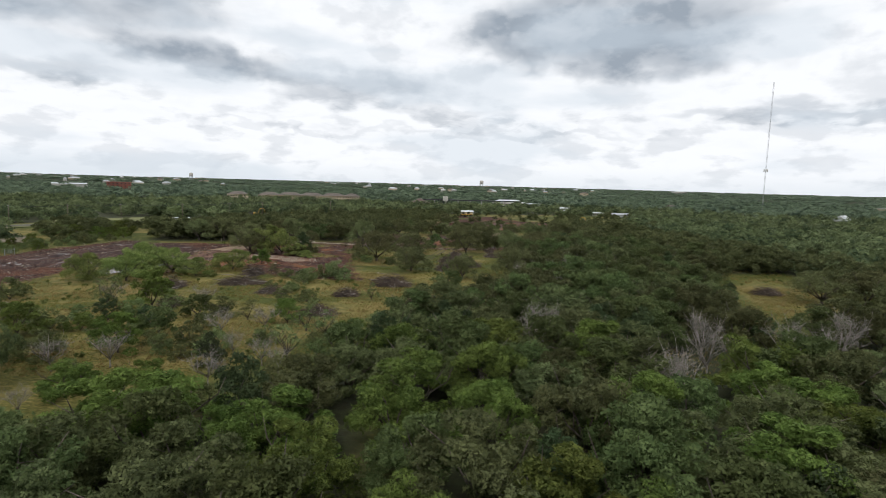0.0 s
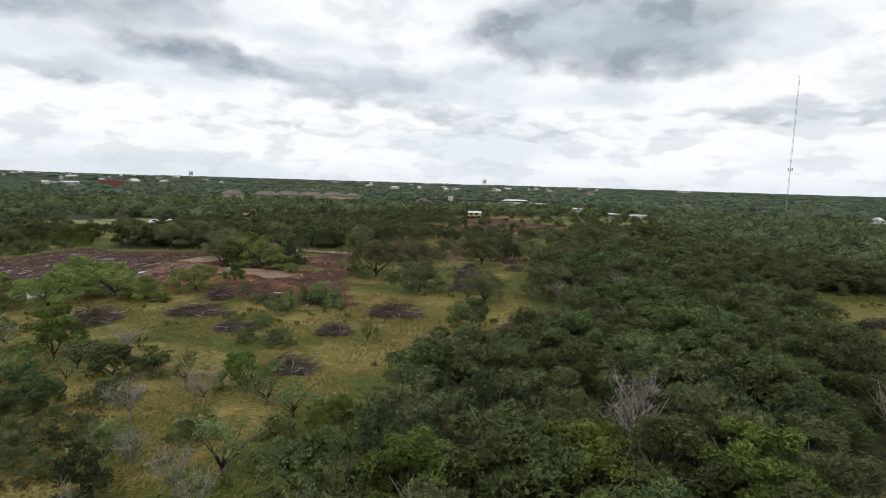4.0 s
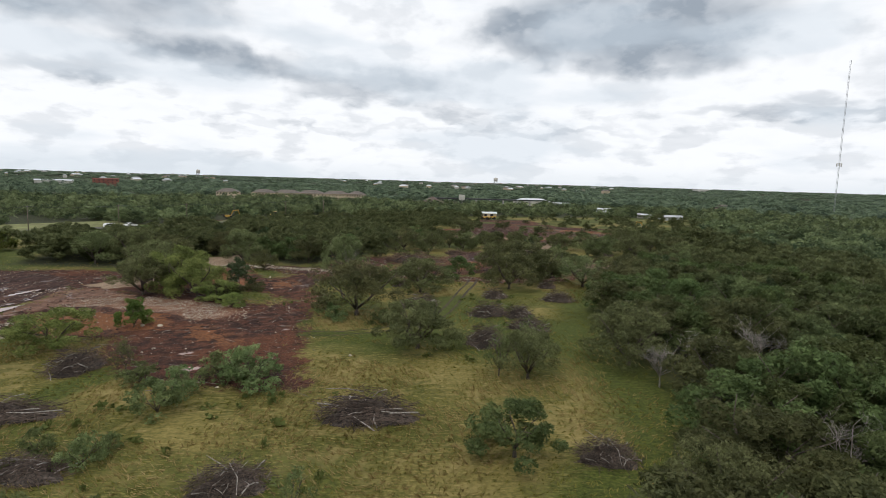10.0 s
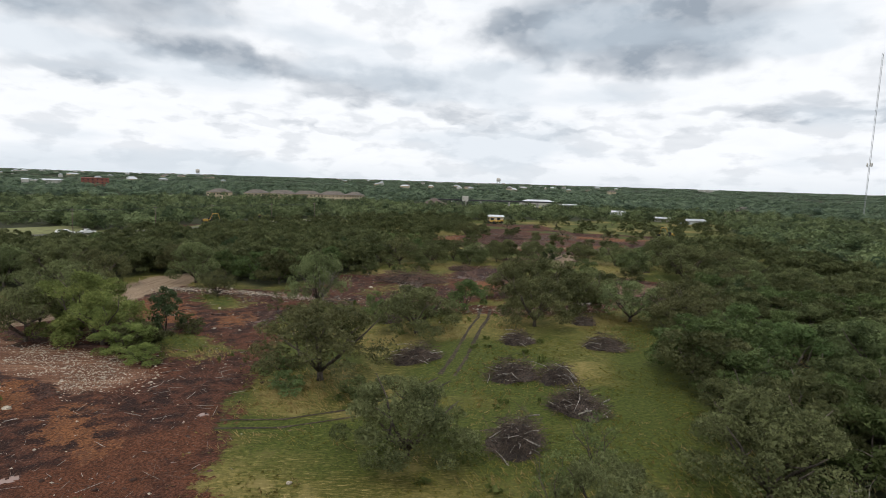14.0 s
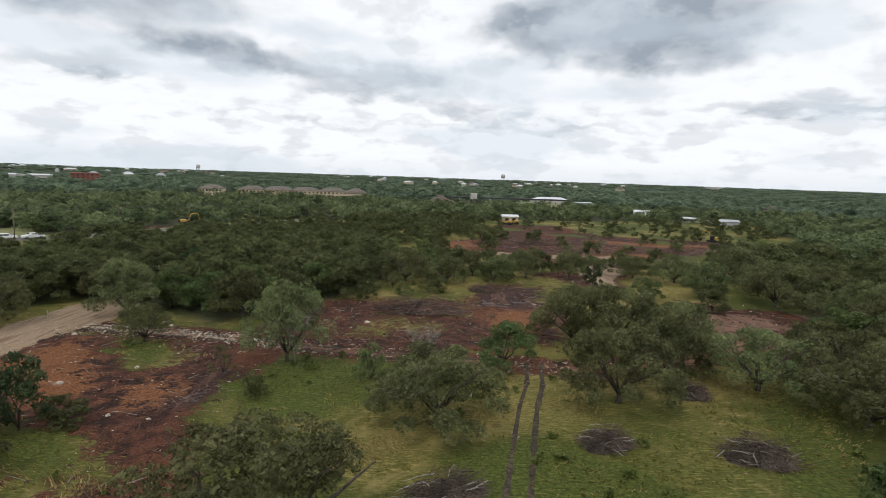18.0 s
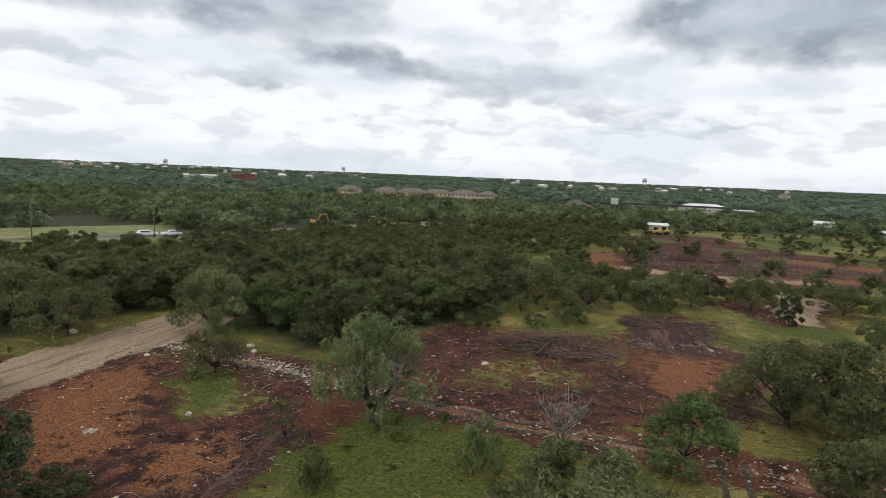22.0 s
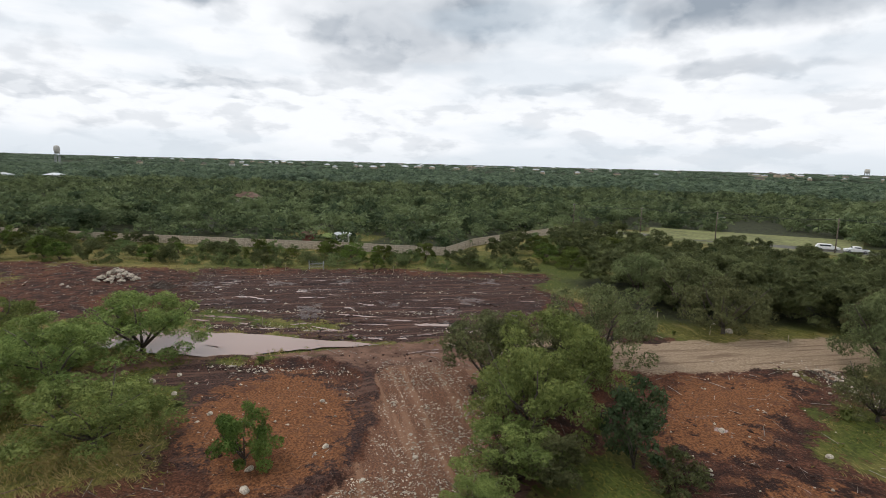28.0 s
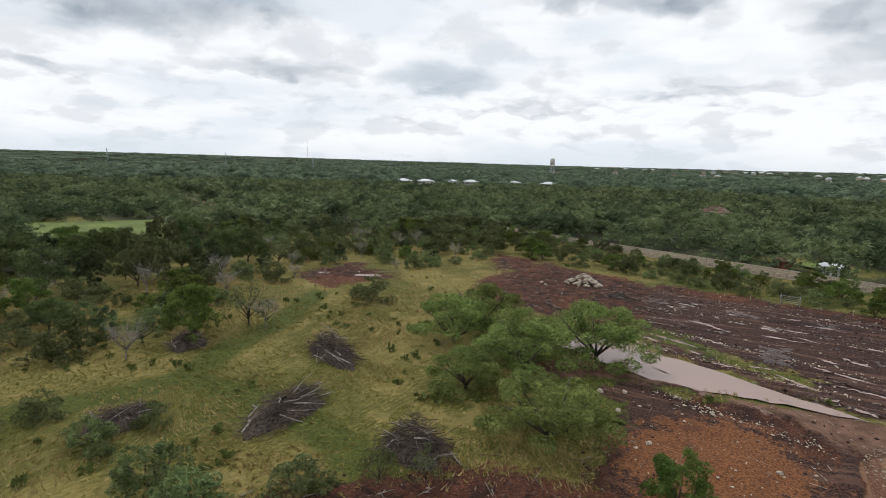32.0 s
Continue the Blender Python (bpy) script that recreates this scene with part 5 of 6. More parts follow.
# wheel ruts through the grass
def rut_line(line, off, half):
    pts = []
    for (ax, ay), (bx, by) in zip(line, line[1:]):
        m = math.hypot(bx - ax, by - ay)
        n = max(2, int(m / 1.2))
        pts += [(ax + (bx - ax) * k / n - (by - ay) / m * off, ay + (by - ay) * k / n + (bx - ax) / m * off) for k in range(n)]
    r = random.Random(int(off * 10) + len(pts))
    verts, faces = [], []
    for i, (x, y) in enumerate(pts):
        q, e = pts[max(i - 1, 0)], pts[min(i + 1, len(pts) - 1)]
        m = math.hypot(e[0] - q[0], e[1] - q[1]) + 1e-6
        w = half * r.uniform(0.55, 1.25)
        nx, ny = -(e[1] - q[1]) / m * w, (e[0] - q[0]) / m * w
        z = ground_z(x, y) + 0.035
        verts += [(x + nx, y + ny, z), (x - nx, y - ny, z)]
        if i:
            faces.append((2 * i - 1, 2 * i + 1, 2 * i, 2 * i - 2))
    return tagged(new("wheel_rut", mesh_of("wheel_rut", verts, faces, RUT_SOIL)), "dark muddy wheel rut through the grass", "track", "wheel ruts", "structure")


RUT_SOIL = plain("rut_soil", (0.050, 0.038, 0.024), 0.9, grain=3.0, depth=0.5)
for off in (-0.85, 0.85):
    rut_line(RUTS[:6], off, 0.27)
    rut_line(RUTS[5:], off, 0.17)
    rut_line([(-49, 207.5), (-32, 204.6), (-21, 201.6), (-8, 198.6), (6, 196.6)], off, 0.3)
    rut_line([(24, 330), (44, 322), (62, 330), (66, 345), (58, 356), (40, 366)], off, 0.5)
    rut_line([(30, 252), (40, 268), (52, 290), (70, 300), (96, 318)], off, 0.45)

# ---- built things: fence, street, poles, vehicles, machines, houses ----
CEDAR = plain("weathered_fence_boards", (0.44, 0.37, 0.29), 0.9, grain=2.5, depth=0.35)
VERGE_GRASS = plain("tall_verge_grass", (0.150, 0.155, 0.060), 0.95, grain=0.8, depth=0.3)
ASPHALT = plain("pale_asphalt", (0.114, 0.107, 0.091), 0.9, grain=1.5, depth=0.2)
PASTURE_GRASS = plain("mown_pasture", (0.115, 0.150, 0.038), 0.95, grain=0.5, depth=0.25)
FALLOW = plain("fallow_soil", (0.19, 0.115, 0.075), 0.95, grain=0.5, depth=0.3)
WHITE_METAL = plain("white_metal_roof", (0.56, 0.58, 0.60), 0.45, 0.0, 2.0, 0.12, 0.5)
GREY_METAL = plain("grey_metal_roof", (0.36, 0.38, 0.40), 0.5, 0.2, 2.0, 0.2, 0.5)
SHINGLE = plain("brown_shingles", (0.135, 0.115, 0.10), 0.95, grain=2.0, depth=0.3)
RUST_ROOF = plain("rusty_roof", (0.138, 0.086, 0.064), 0.9, grain=1.0, depth=0.4)
STUCCO = plain("tan_stucco", (0.44, 0.36, 0.26), 0.9, grain=1.5, depth=0.15)
PALE_WALL = plain("pale_wall", (0.46, 0.44, 0.40), 0.9, grain=1.5, depth=0.15)
BRICK = plain("red_brick", (0.195, 0.076, 0.056), 0.9, grain=2.0, depth=0.3)
GLASS = plain("dark_window", (0.03, 0.035, 0.04), 0.15, 0.0, 1.0, 0.1, 0.5)
YELLOW = plain("yellow_machine_paint", (0.44, 0.27, 0.045), 0.5, 0.0, 3.0, 0.25, 0.5)
BLACK = plain("black_rubber_and_steel", (0.022, 0.022, 0.024), 0.7, 0.0, 4.0, 0.3)
CAR_WHITE = plain("white_car_paint", (0.72, 0.72, 0.72), 0.3, 0.0, 2.0, 0.06, 0.5)
POLE_WOOD = plain("creosoted_pole", (0.14, 0.11, 0.09), 0.9, grain=5, depth=0.3)
STEEL = plain("galvanised_steel", (0.34, 0.35, 0.36), 0.5, 0.6, 4.0, 0.2, 0.5)
CONCRETE = plain("concrete", (0.33, 0.32, 0.30), 0.9, grain=2, depth=0.2)
RAIL_DARK = plain("dark_bridge_steel", (0.055, 0.055, 0.058), 0.8, 0.2, 2.0, 0.3)


def bevelled(size, at=(0, 0, 0), edge=0.04, turn=0.0):
    """Corners and faces of a box with chamfered upright and top edges, standing on at."""
    bm = bmesh.new()
    bmesh.ops.create_cube(bm, size=1.0, matrix=pose(at[0], at[1], at[2] + size[2] / 2, 0, 0, turn) @ Matrix.Diagonal((*size, 1)))
    if edge:
        bmesh.ops.bevel(bm, geom=bm.edges[:], offset=min(edge, min(size) * 0.3), segments=1, affect="EDGES")
    return bm


def built(name, bm, mat, parent, label=""):
    me = bpy.data.meshes.new(name)
    bm.to_mesh(me)
    bm.free()
    me.materials.append(mat)
    return part(name, me, parent, label)


def roof_mesh(w, d, h, over, hip, base):
    """A gable or hip roof with thickness, ridge along x."""
    a, b, r = w / 2 + over, d / 2 + over, (w / 2 - min(d / 2, w / 2) * 0.85) if hip else w / 2 + over
    lo, t = base, 0.18
    v = [(-a, -b, lo), (a, -b, lo), (a, b, lo), (-a, b, lo), (-a, -b, lo + t), (a, -b, lo + t), (a, b, lo + t), (-a, b, lo + t), (-r, 0, lo + h), (r, 0, lo + h)]
    f = [(3, 2, 1, 0), (0, 1, 5, 4), (1, 2, 6, 5), (2, 3, 7, 6), (3, 0, 4, 7), (4, 5, 9, 8), (6, 7, 8, 9), (5, 6, 9), (7, 4, 8)]
    return v, f


def house(name, label, category, x, y, turn, w, d, storeys, roof_h, wall, roof, hip=True, windows=4, z=None, storey=2.9, group=""):
    """Walls, roof and each window as parts; the front faces -y before the turn."""
    root = tagged(new(name), label, category, group)
    root.matrix_basis = pose(x, y, ground_z(x, y) if z is None else z, 0, 0, turn)
    h = storeys * storey
    built("wall", bevelled((w, d, h), (0, 0, 0), 0.05), wall, root)
    part("roof", mesh_of("roof", *roof_mesh(w, d, roof_h, 0.5, hip, h - 0.05), roof), root)
    if windows:
        pane = bpy.data.meshes.new("window")
        bm = bevelled((min(1.4, w / windows * 0.5), 0.12, 1.4), (0, 0, 0), 0.03)
        bm.to_mesh(pane)
        bm.free()
        pane.materials.append(GLASS)
        for side in (-1, 1):
            for s in range(storeys):
                for k in range(windows):
                    ob = part("window", pane, root)
                    ob.location = ((k + 0.5) / windows * w - w / 2, side * (d / 2 + 0.02), s * storey + 0.9)
        built("door", bevelled((1.0, 0.12, 2.05), (w / windows * (0.5 if windows % 2 == 0 else 0), -d / 2 - 0.02, 0), 0.03), BLACK, root)
    return root


def patch(name, label, poly, lift, mat):
    zs = [(px, py, ground_z(px, py) + lift) for px, py in poly]
    return tagged(new(name, mesh_of(name, zs, [range(len(zs))], mat)), label, "field", "", "structure")


patch("pasture", "mown green pasture between dark trees", PASTURE, 0.5, PASTURE_GRASS)
patch("meadow", "pale rough meadow beyond the street", [(-177.7, 276.3), (-138.6, 326.2), (-121.9, 304.7), (-152.5, 258.3)], 0.4, VERGE_GRASS)
patch("fallow_field", "bare brown fallow field", [(-160, -92), (-138, -30), (-150, -24), (-192, -118)], 0.5, FALLOW)
patch("meadow", "pale green mown meadow beyond the street", [(-262, 531), (-230, 640), (-190, 533), (-228, 480)], 2.6, PASTURE_GRASS)
patch("yard", "green mown yard behind the board fence", [(-158, 158), (-150, 168), (-158, 172), (-166, 163)], 0.5, PASTURE_GRASS)
patch("meadow", "green embankment beside the rail bridge", [(-30, 545), (6, 545), (6, 600), (-40, 600)], 2.6, PASTURE_GRASS)
patch("meadow", "pale green field before a metal-roofed hall", [(58, 590), (110, 600), (110, 640), (58, 640)], 3.0, PASTURE_GRASS)


def ribbon(name, label, line, half, lift, mat, cat):
    verts, faces = [], []
    pts = []
    for (ax, ay), (bx, by) in zip(line, line[1:]):
        n = max(2, int(math.hypot(bx - ax, by - ay) / 6))
        pts += [(ax + (bx - ax) * k / n, ay + (by - ay) * k / n) for k in range(n)]
    pts.append(line[-1])
    for i, (px, py) in enumerate(pts):
        q, r = pts[max(i - 1, 0)], pts[min(i + 1, len(pts) - 1)]
        dx, dy = r[0] - q[0], r[1] - q[1]
        m = math.hypot(dx, dy)
        nx, ny = -dy / m * half, dx / m * half
        z = ground_z(px, py) + lift
        verts += [(px + nx, py + ny, z), (px - nx, py - ny, z)]
    for i in range(len(pts) - 1):
        faces.append((2 * i + 1, 2 * i + 3, 2 * i + 2, 2 * i))
    return tagged(new(name, mesh_of(name, verts, faces, mat)), label, cat, "", "structure")


ribbon("verge", "grassy verge of tall pale grass along the street", STREET, 9.0, 0.20, VERGE_GRASS, "verge")
ribbon("street", "pale grey two-lane asphalt street", STREET, 3.6, 0.30, ASPHALT, "road")

# board fence: panels of upright boards between posts
fence = tagged(new("board_fence"), "long weathered cedar board fence", "fence")
board = []
rngf = random.Random(4)
fv, ff = [], []
for k in range(33):
    bx, by = k * 0.075, (0.014 if k % 4 < 2 else -0.006)
    top = 2.05 + (0.03 if k % 8 < 4 else 0.0)
    fv += [(bx, by, 0.03), (bx, by, top), (bx, by + 0.03, top), (bx, by + 0.03, 0.03)]
    if k:
        i = 4 * (k - 1)
        ff += [(i, i + 4, i + 5, i + 1), (i + 1, i + 5, i + 6, i + 2), (i + 2, i + 6, i + 7, i + 3)]
panel_mesh = mesh_of("fence_panel", fv, ff, CEDAR)
bm = bevelled((0.1, 0.1, 2.15), (0, 0, 0), 0.01)
post_mesh = bpy.data.meshes.new("post")
bm.to_mesh(post_mesh)
bm.free()
post_mesh.materials.append(POLE_WOOD)
for (ax, ay), (bx, by) in zip(FENCE, FENCE[1:]):
    length = math.hypot(bx - ax, by - ay)
    count = max(1, round(length / 2.4))
    for k in range(count):
        u = k / count
        px, py = ax + (bx - ax) * u, ay + (by - ay) * u
        head = math.degrees(math.atan2(by - ay, bx - ax))
        ob = part("fence_panel", panel_mesh, fence)
        ob.matrix_basis = pose(px, py, ground_z(px, py) - 0.05, 0, rngf.uniform(-0.6, 0.6), head)
        po = part("post", post_mesh, fence)
        po.matrix_basis = pose(px, py, ground_z(px, py) - 0.1, 0, 0, head) @ pose(0, 0.09, 0)

# utility poles with cross arms, and their wires
POLES = [(-170, 242), (-155, 257), (-139, 271), (-118.5, 291), (-103, 316), (-91.5, 342), (-74, 371), (-58, 394)]


def utility_pole(x, y, turn, lamp):
    root = tagged(new("utility_pole"), "wooden utility pole with a cross arm beside the street", "utility pole", "street poles")
    root.matrix_basis = pose(x, y, ground_z(x, y) - 0.1, 0, 0, turn)
    part("pole", mesh_of("pole", *tubes([[((0, 0, -0.2), 0.16), ((0, 0, 5), 0.14), ((0, 0, 9.6), 0.11)]], 8), POLE_WOOD, True), root)
    built("cross_arm", bevelled((2.2, 0.11, 0.12), (0, 0, 8.9), 0.02), POLE_WOOD, root)
    for px in (-1.0, 0.0, 1.0):
        part("insulator", mesh_of("insulator", *tubes([[((px, 0, 9.0), 0.05), ((px, 0, 9.12), 0.07), ((px, 0, 9.2), 0.04)]], 6), GREY_METAL), root)
    if lamp:
        part("lamp_arm", mesh_of("lamp_arm", *tubes([[((0, 0, 7.4), 0.04), ((0, -0.9, 7.9), 0.035), ((0, -1.7, 7.9), 0.03)]], 5), STEEL), root)
        built("lamp_head", bevelled((0.3, 0.6, 0.16), (0, -1.9, 7.85), 0.04), PALE_WALL, root)
    return root


for i, (x, y) in enumerate(POLES):
    nx, ny = POLES[min(i + 1, len(POLES) - 1)]
    qx, qy = POLES[max(i - 1, 0)]
    utility_pole(x, y, math.degrees(math.atan2(ny - qy, nx - qx)) + 90, i == 2)
for side in (-1.0, 0.0, 1.0):
    path = []
    for i, ((ax, ay), (bx, by)) in enumerate(zip(POLES, POLES[1:])):
        dx, dy = bx - ax, by - ay
        m = math.hypot(dx, dy)
        for k in range(8):
            u = k / 8
            path.append(((ax + dx * u - dy / m * side, ay + dy * u + dx / m * side, 9.1 - 2.2 * u * (1 - u) + ground_z(ax, ay)), 0.022))
    tagged(new("power_line", mesh_of("power_line", *tubes([path], 3), BLACK)), "thin sagging power line between street poles", "power line", "power lines")


def pickup(x, y, turn, van=False):
    root = tagged(new("sport_utility_car" if van else "pickup_truck"), "white estate car parked on the street" if van else "white pickup truck parked on the street", "car" if van else "truck")
    root.matrix_basis = pose(x, y, ground_z(x, y) + 0.30, 0, 0, turn)
    bm = bmesh.new()
    side = [(-2.75, 0.45), (-2.75, 1.05), (-1.0 if not van else -2.6, 1.08), (-0.85 if not van else -2.3, 1.72), (0.75, 1.75), (1.35, 1.15), (2.6, 1.02), (2.8, 0.75), (2.75, 0.42)]
    left = [bm.verts.new((a, 0.95 if b < 1.2 else 0.78, b)) for a, b in side]
    right = [bm.verts.new((a, -0.95 if b < 1.2 else -0.78, b)) for a, b in side]
    bm.faces.new(left)
    bm.faces.new(right[::-1])
    for i in range(len(side)):
        j = (i + 1) % len(side)
        bm.faces.new((left[j], left[i], right[i], right[j]))
    bmesh.ops.bevel(bm, geom=bm.edges[:], offset=0.05, segments=1, affect="EDGES")
    bmesh.ops.recalc_face_normals(bm, faces=bm.faces)
    built("body", bm, CAR_WHITE, root)
    for s in (-1, 1):
        built("side_window", bevelled((1.5 if not van else 2.6, 0.05, 0.42), (-0.05 if not van else -0.7, s * 0.87, 1.18), 0.02), GLASS, root)
    built("windscreen", bevelled((0.06, 1.4, 0.5), (1.14, 0, 1.2), 0.02), GLASS, root)
    if not van:
        built("load_bed", bevelled((1.5, 1.5, 0.06), (-1.85, 0, 1.06), 0.02), BLACK, root)
    for wx in (-1.75, 1.75):
        for s in (-0.9, 0.9):
            wheel = part("wheel", mesh_of("wheel", *tubes([[((wx, s - 0.12, 0.38), 0.34), ((wx, s - 0.1, 0.38), 0.38), ((wx, s + 0.1, 0.38), 0.38), ((wx, s + 0.12, 0.38), 0.34)]], 14), BLACK, False), root)
            part("rim", mesh_of("rim", *tubes([[((wx, s - 0.135, 0.38), 0.2), ((wx, s + 0.135, 0.38), 0.2)]], 10), STEEL), wheel)
    for s in (-0.7, 0.7):
        built("headlight", bevelled((0.08, 0.35, 0.16), (2.74, s, 0.78), 0.02), PALE_WALL, root)
    return root


pickup(-117.6, 297.0, 236)
pickup(-122.5, 293.0, 52, True)


def excavator(x, y, turn, reach=1.0, label="yellow tracked excavator with its boom raised"):
    root = tagged(new("excavator"), label, "excavator", "earth movers")
    root.matrix_basis = pose(x, y, ground_z(x, y) + 0.02, 0, 0, turn)
    for s in (-1.15, 1.15):
        track = [(-1.9, 0.35), (-1.6, 0.08), (1.6, 0.08), (1.9, 0.35), (1.7, 0.72), (-1.7, 0.72)]
        v = [(a, s - 0.3, b) for a, b in track] + [(a, s + 0.3, b) for a, b in track]
        f = [tuple(range(6)), tuple(reversed(range(6, 12)))] + [(k + 6, (k + 1) % 6 + 6, (k + 1) % 6, k) for k in range(6)]
        part("crawler_track", mesh_of("crawler_track", v, f, BLACK), root)
    built("turntable", bevelled((1.6, 1.6, 0.3), (0, 0, 0.7), 0.1), BLACK, root)
    built("engine_house", bevelled((2.4, 2.5, 1.1), (-1.0, 0, 1.0), 0.15), YELLOW, root)
    built("counterweight", bevelled((0.7, 2.5, 1.0), (-2.4, 0, 1.0), 0.2), BLACK, root)
    cab = built("cab", bevelled((1.5, 1.0, 1.6), (0.75, 0.75, 1.0), 0.12), BLACK, root, "black cab with dark windows")
    built("cab_window", bevelled((1.2, 0.06, 0.8), (0.75, 1.26, 1.6), 0.03), GLASS, cab)
    boom = [((0.6, -0.2, 1.5), 0.26), ((2.0 * reach, -0.2, 4.3), 0.30), ((4.4 * reach, -0.2, 4.6), 0.20)]
    part("boom", mesh_of("boom", *tubes([boom], 6), YELLOW), root)
    part("stick", mesh_of("stick", *tubes([[((4.2 * reach, -0.2, 4.8), 0.2), ((5.2 * reach, -0.2, 1.6), 0.14)]], 5), YELLOW), root)
    part("ram", mesh_of("ram", *tubes([[((1.0, -0.2, 1.7), 0.08), ((2.4 * reach, -0.2, 3.7), 0.05)]], 6), STEEL), root)
    bucket = [(0, 0), (0.9, -0.2), (1.0, -0.9), (0.3, -1.1), (-0.1, -0.6)]
    v = [(5.0 * reach + a, -0.75, 1.6 + b) for a, b in bucket] + [(5.0 * reach + a, 0.35, 1.6 + b) for a, b in bucket]
    f = [tuple(range(5)), tuple(reversed(range(5, 10)))] + [(k + 5, (k + 1) % 5 + 5, (k + 1) % 5, k) for k in range(5)]
    part("bucket", mesh_of("bucket", v, f, BLACK), root)
    return root


def loader(x, y, turn, label="yellow wheel loader parked on bare ground"):
    root = tagged(new("wheel_loader"), label, "loader", "earth movers")
    root.matrix_basis = pose(x, y, ground_z(x, y), 0, 0, turn)
    built("rear_body", bevelled((3.0, 1.9, 1.2), (-1.6, 0, 0.9), 0.2), YELLOW, root)
    built("front_frame", bevelled((1.8, 1.2, 0.8), (1.0, 0, 0.8), 0.1), YELLOW, root)
    cab = built("cab", bevelled((1.4, 1.4, 1.5), (-0.5, 0, 1.9), 0.12), BLACK, root)
    built("cab_roof", bevelled((1.6, 1.6, 0.12), (-0.5, 0, 3.4), 0.04), YELLOW, cab)
    for s in (-0.7, 0.7):
        part("lift_arm", mesh_of("lift_arm", *tubes([[((0.4, s, 1.7), 0.14), ((2.0, s, 1.3), 0.14), ((3.0, s, 0.7), 0.1)]], 4), YELLOW), root)
    v = [(2.9, -1.4, 0.1), (4.0, -1.4, 0.15), (2.9, -1.4, 1.1), (2.9, 1.4, 0.1), (4.0, 1.4, 0.15), (2.9, 1.4, 1.1)]
    part("bucket", mesh_of("bucket", v, [(0, 1, 2), (3, 5, 4), (0, 3, 4, 1), (0, 2, 5, 3), (1, 4, 5, 2)], BLACK), root)
    for wx in (-1.9, 1.2):
        for s in (-1.05, 1.05):
            part("wheel", mesh_of("wheel", *tubes([[((wx, s - 0.25, 0.75), 0.6), ((wx, s - 0.18, 0.75), 0.75), ((wx, s + 0.18, 0.75), 0.75), ((wx, s + 0.25, 0.75), 0.6)]], 14), BLACK), root)
    return root


excavator(112.3, 351, 186)
excavator(-99, 357, 20, 1.0, "yellow tracked excavator beside a spoil heap")
loader(-79.5, 372.5, 15)
loader(41, 412, 195)
loader(37, 409, 150, "dusty yellow tracked loader on bare ground")

# sheds and houses of the neighbours
house("shed", "small pale metal shed behind the fence", "shed", -149.5, 165.5, 75, 3.2, 2.6, 1, 0.8, PALE_WALL, WHITE_METAL, False, 0, storey=1.9)
house("shed", "small reddish shed with a rusty roof", "shed", -152.5, 157, 75, 2.8, 2.4, 1, 0.9, BRICK, RUST_ROOF, False, 0, storey=1.7)
house("house", "low house with a rusty red roof among trees", "house", -268, 132, 78, 11, 8, 1, 2.6, PALE_WALL, RUST_ROOF, True, 3, storey=4.2)
house("house", "small house with a white metal roof", "house", 137, 490, 150, 9, 8, 1, 3.0, PALE_WALL, WHITE_METAL, False, 3)
house("barn", "long low shed with a grey metal roof", "barn", 171, 452, 172, 15, 7, 1, 1.3, GREY_METAL, GREY_METAL, False, 0, storey=2.4)
house("barn", "short open shed with a pale metal roof", "barn", 160, 470, 172, 9, 6, 1, 1.0, PALE_WALL, WHITE_METAL, False, 0, storey=2.4)
house("carport", "open-sided hall with a pale metal roof", "shed", 43, 440, 185, 9, 6, 1, 1.1, STUCCO, WHITE_METAL, False, 0, storey=2.2)
house("house", "two-storey tan house with a shingle roof", "house", 268, 561, 215, 11, 9, 2, 3.4, STUCCO, SHINGLE, False, 3)
house("house", "low house with a brown roof among trees", "house", 253, 556, 205, 9, 8, 1, 2.4, STUCCO, SHINGLE, True, 3)
house("hall", "house with a bright white metal roof", "house", 340, 420, 220, 19, 12, 1, 4.4, PALE_WALL, WHITE_METAL, False, 4, storey=3.4)
house("hall", "long hall with a white metal roof", "hall", 117, 672, 186, 36, 16, 1, 3.0, PALE_WALL, WHITE_METAL, True, 6, storey=4.4)
house("hall", "low flat metal-roofed annex", "hall", 148, 668, 186, 16, 10, 1, 0.8, GREY_METAL, WHITE_METAL, False, 0, storey=3.0)
for i, (x, y, w, turn) in enumerate([(-196, 640, 20, 6), (-163, 648, 22, 8), (-141, 655, 26, 8), (-118, 664, 26, 10), (-93, 668, 26, 12), (-72, 676, 18, 12)]):
    house("apartment_block", "tan three-storey apartment block with a brown hip roof", "apartment block", x, y, turn, w, 15, 2, 3.4, STUCCO, SHINGLE, True, 7, storey=3.1, group="apartment blocks")
for x, y, w in [(-405, -125, 22), (-417, -110, 24), (-432, -92, 14), (-448, -82, 22), (-462, -62, 26), (-470, -50, 14), (-478, -20, 20)]:
    house("school_block", "pale building with a white low-pitched roof", "building", x, y, 60, w * 0.62, 9, 2, 1.8, PALE_WALL, WHITE_METAL, True, 6, storey=3.0, group="pale building complex")
house("warehouse", "large white warehouse with brick base", "warehouse", -506, 857, 35, 44, 24, 2, 1.6, PALE_WALL, WHITE_METAL, False, 0, z=0, storey=4.6)
house("brick_building", "tall red brick building above the trees", "building", -421, 829, 30, 30, 20, 4, 0.8, BRICK, BRICK, False, 6, z=0, storey=3.4)
house("warehouse", "pale parking terrace of the far town", "warehouse", -545, 850, 35, 30, 20, 1, 0.8, CONCRETE, CONCRETE, False, 0, z=0, storey=6)
house("hospital", "long pale building on the skyline", "building", 560, 620, 222, 34, 24, 2, 1.2, STUCCO, CONCRETE, False, 14, z=2, storey=4.0)
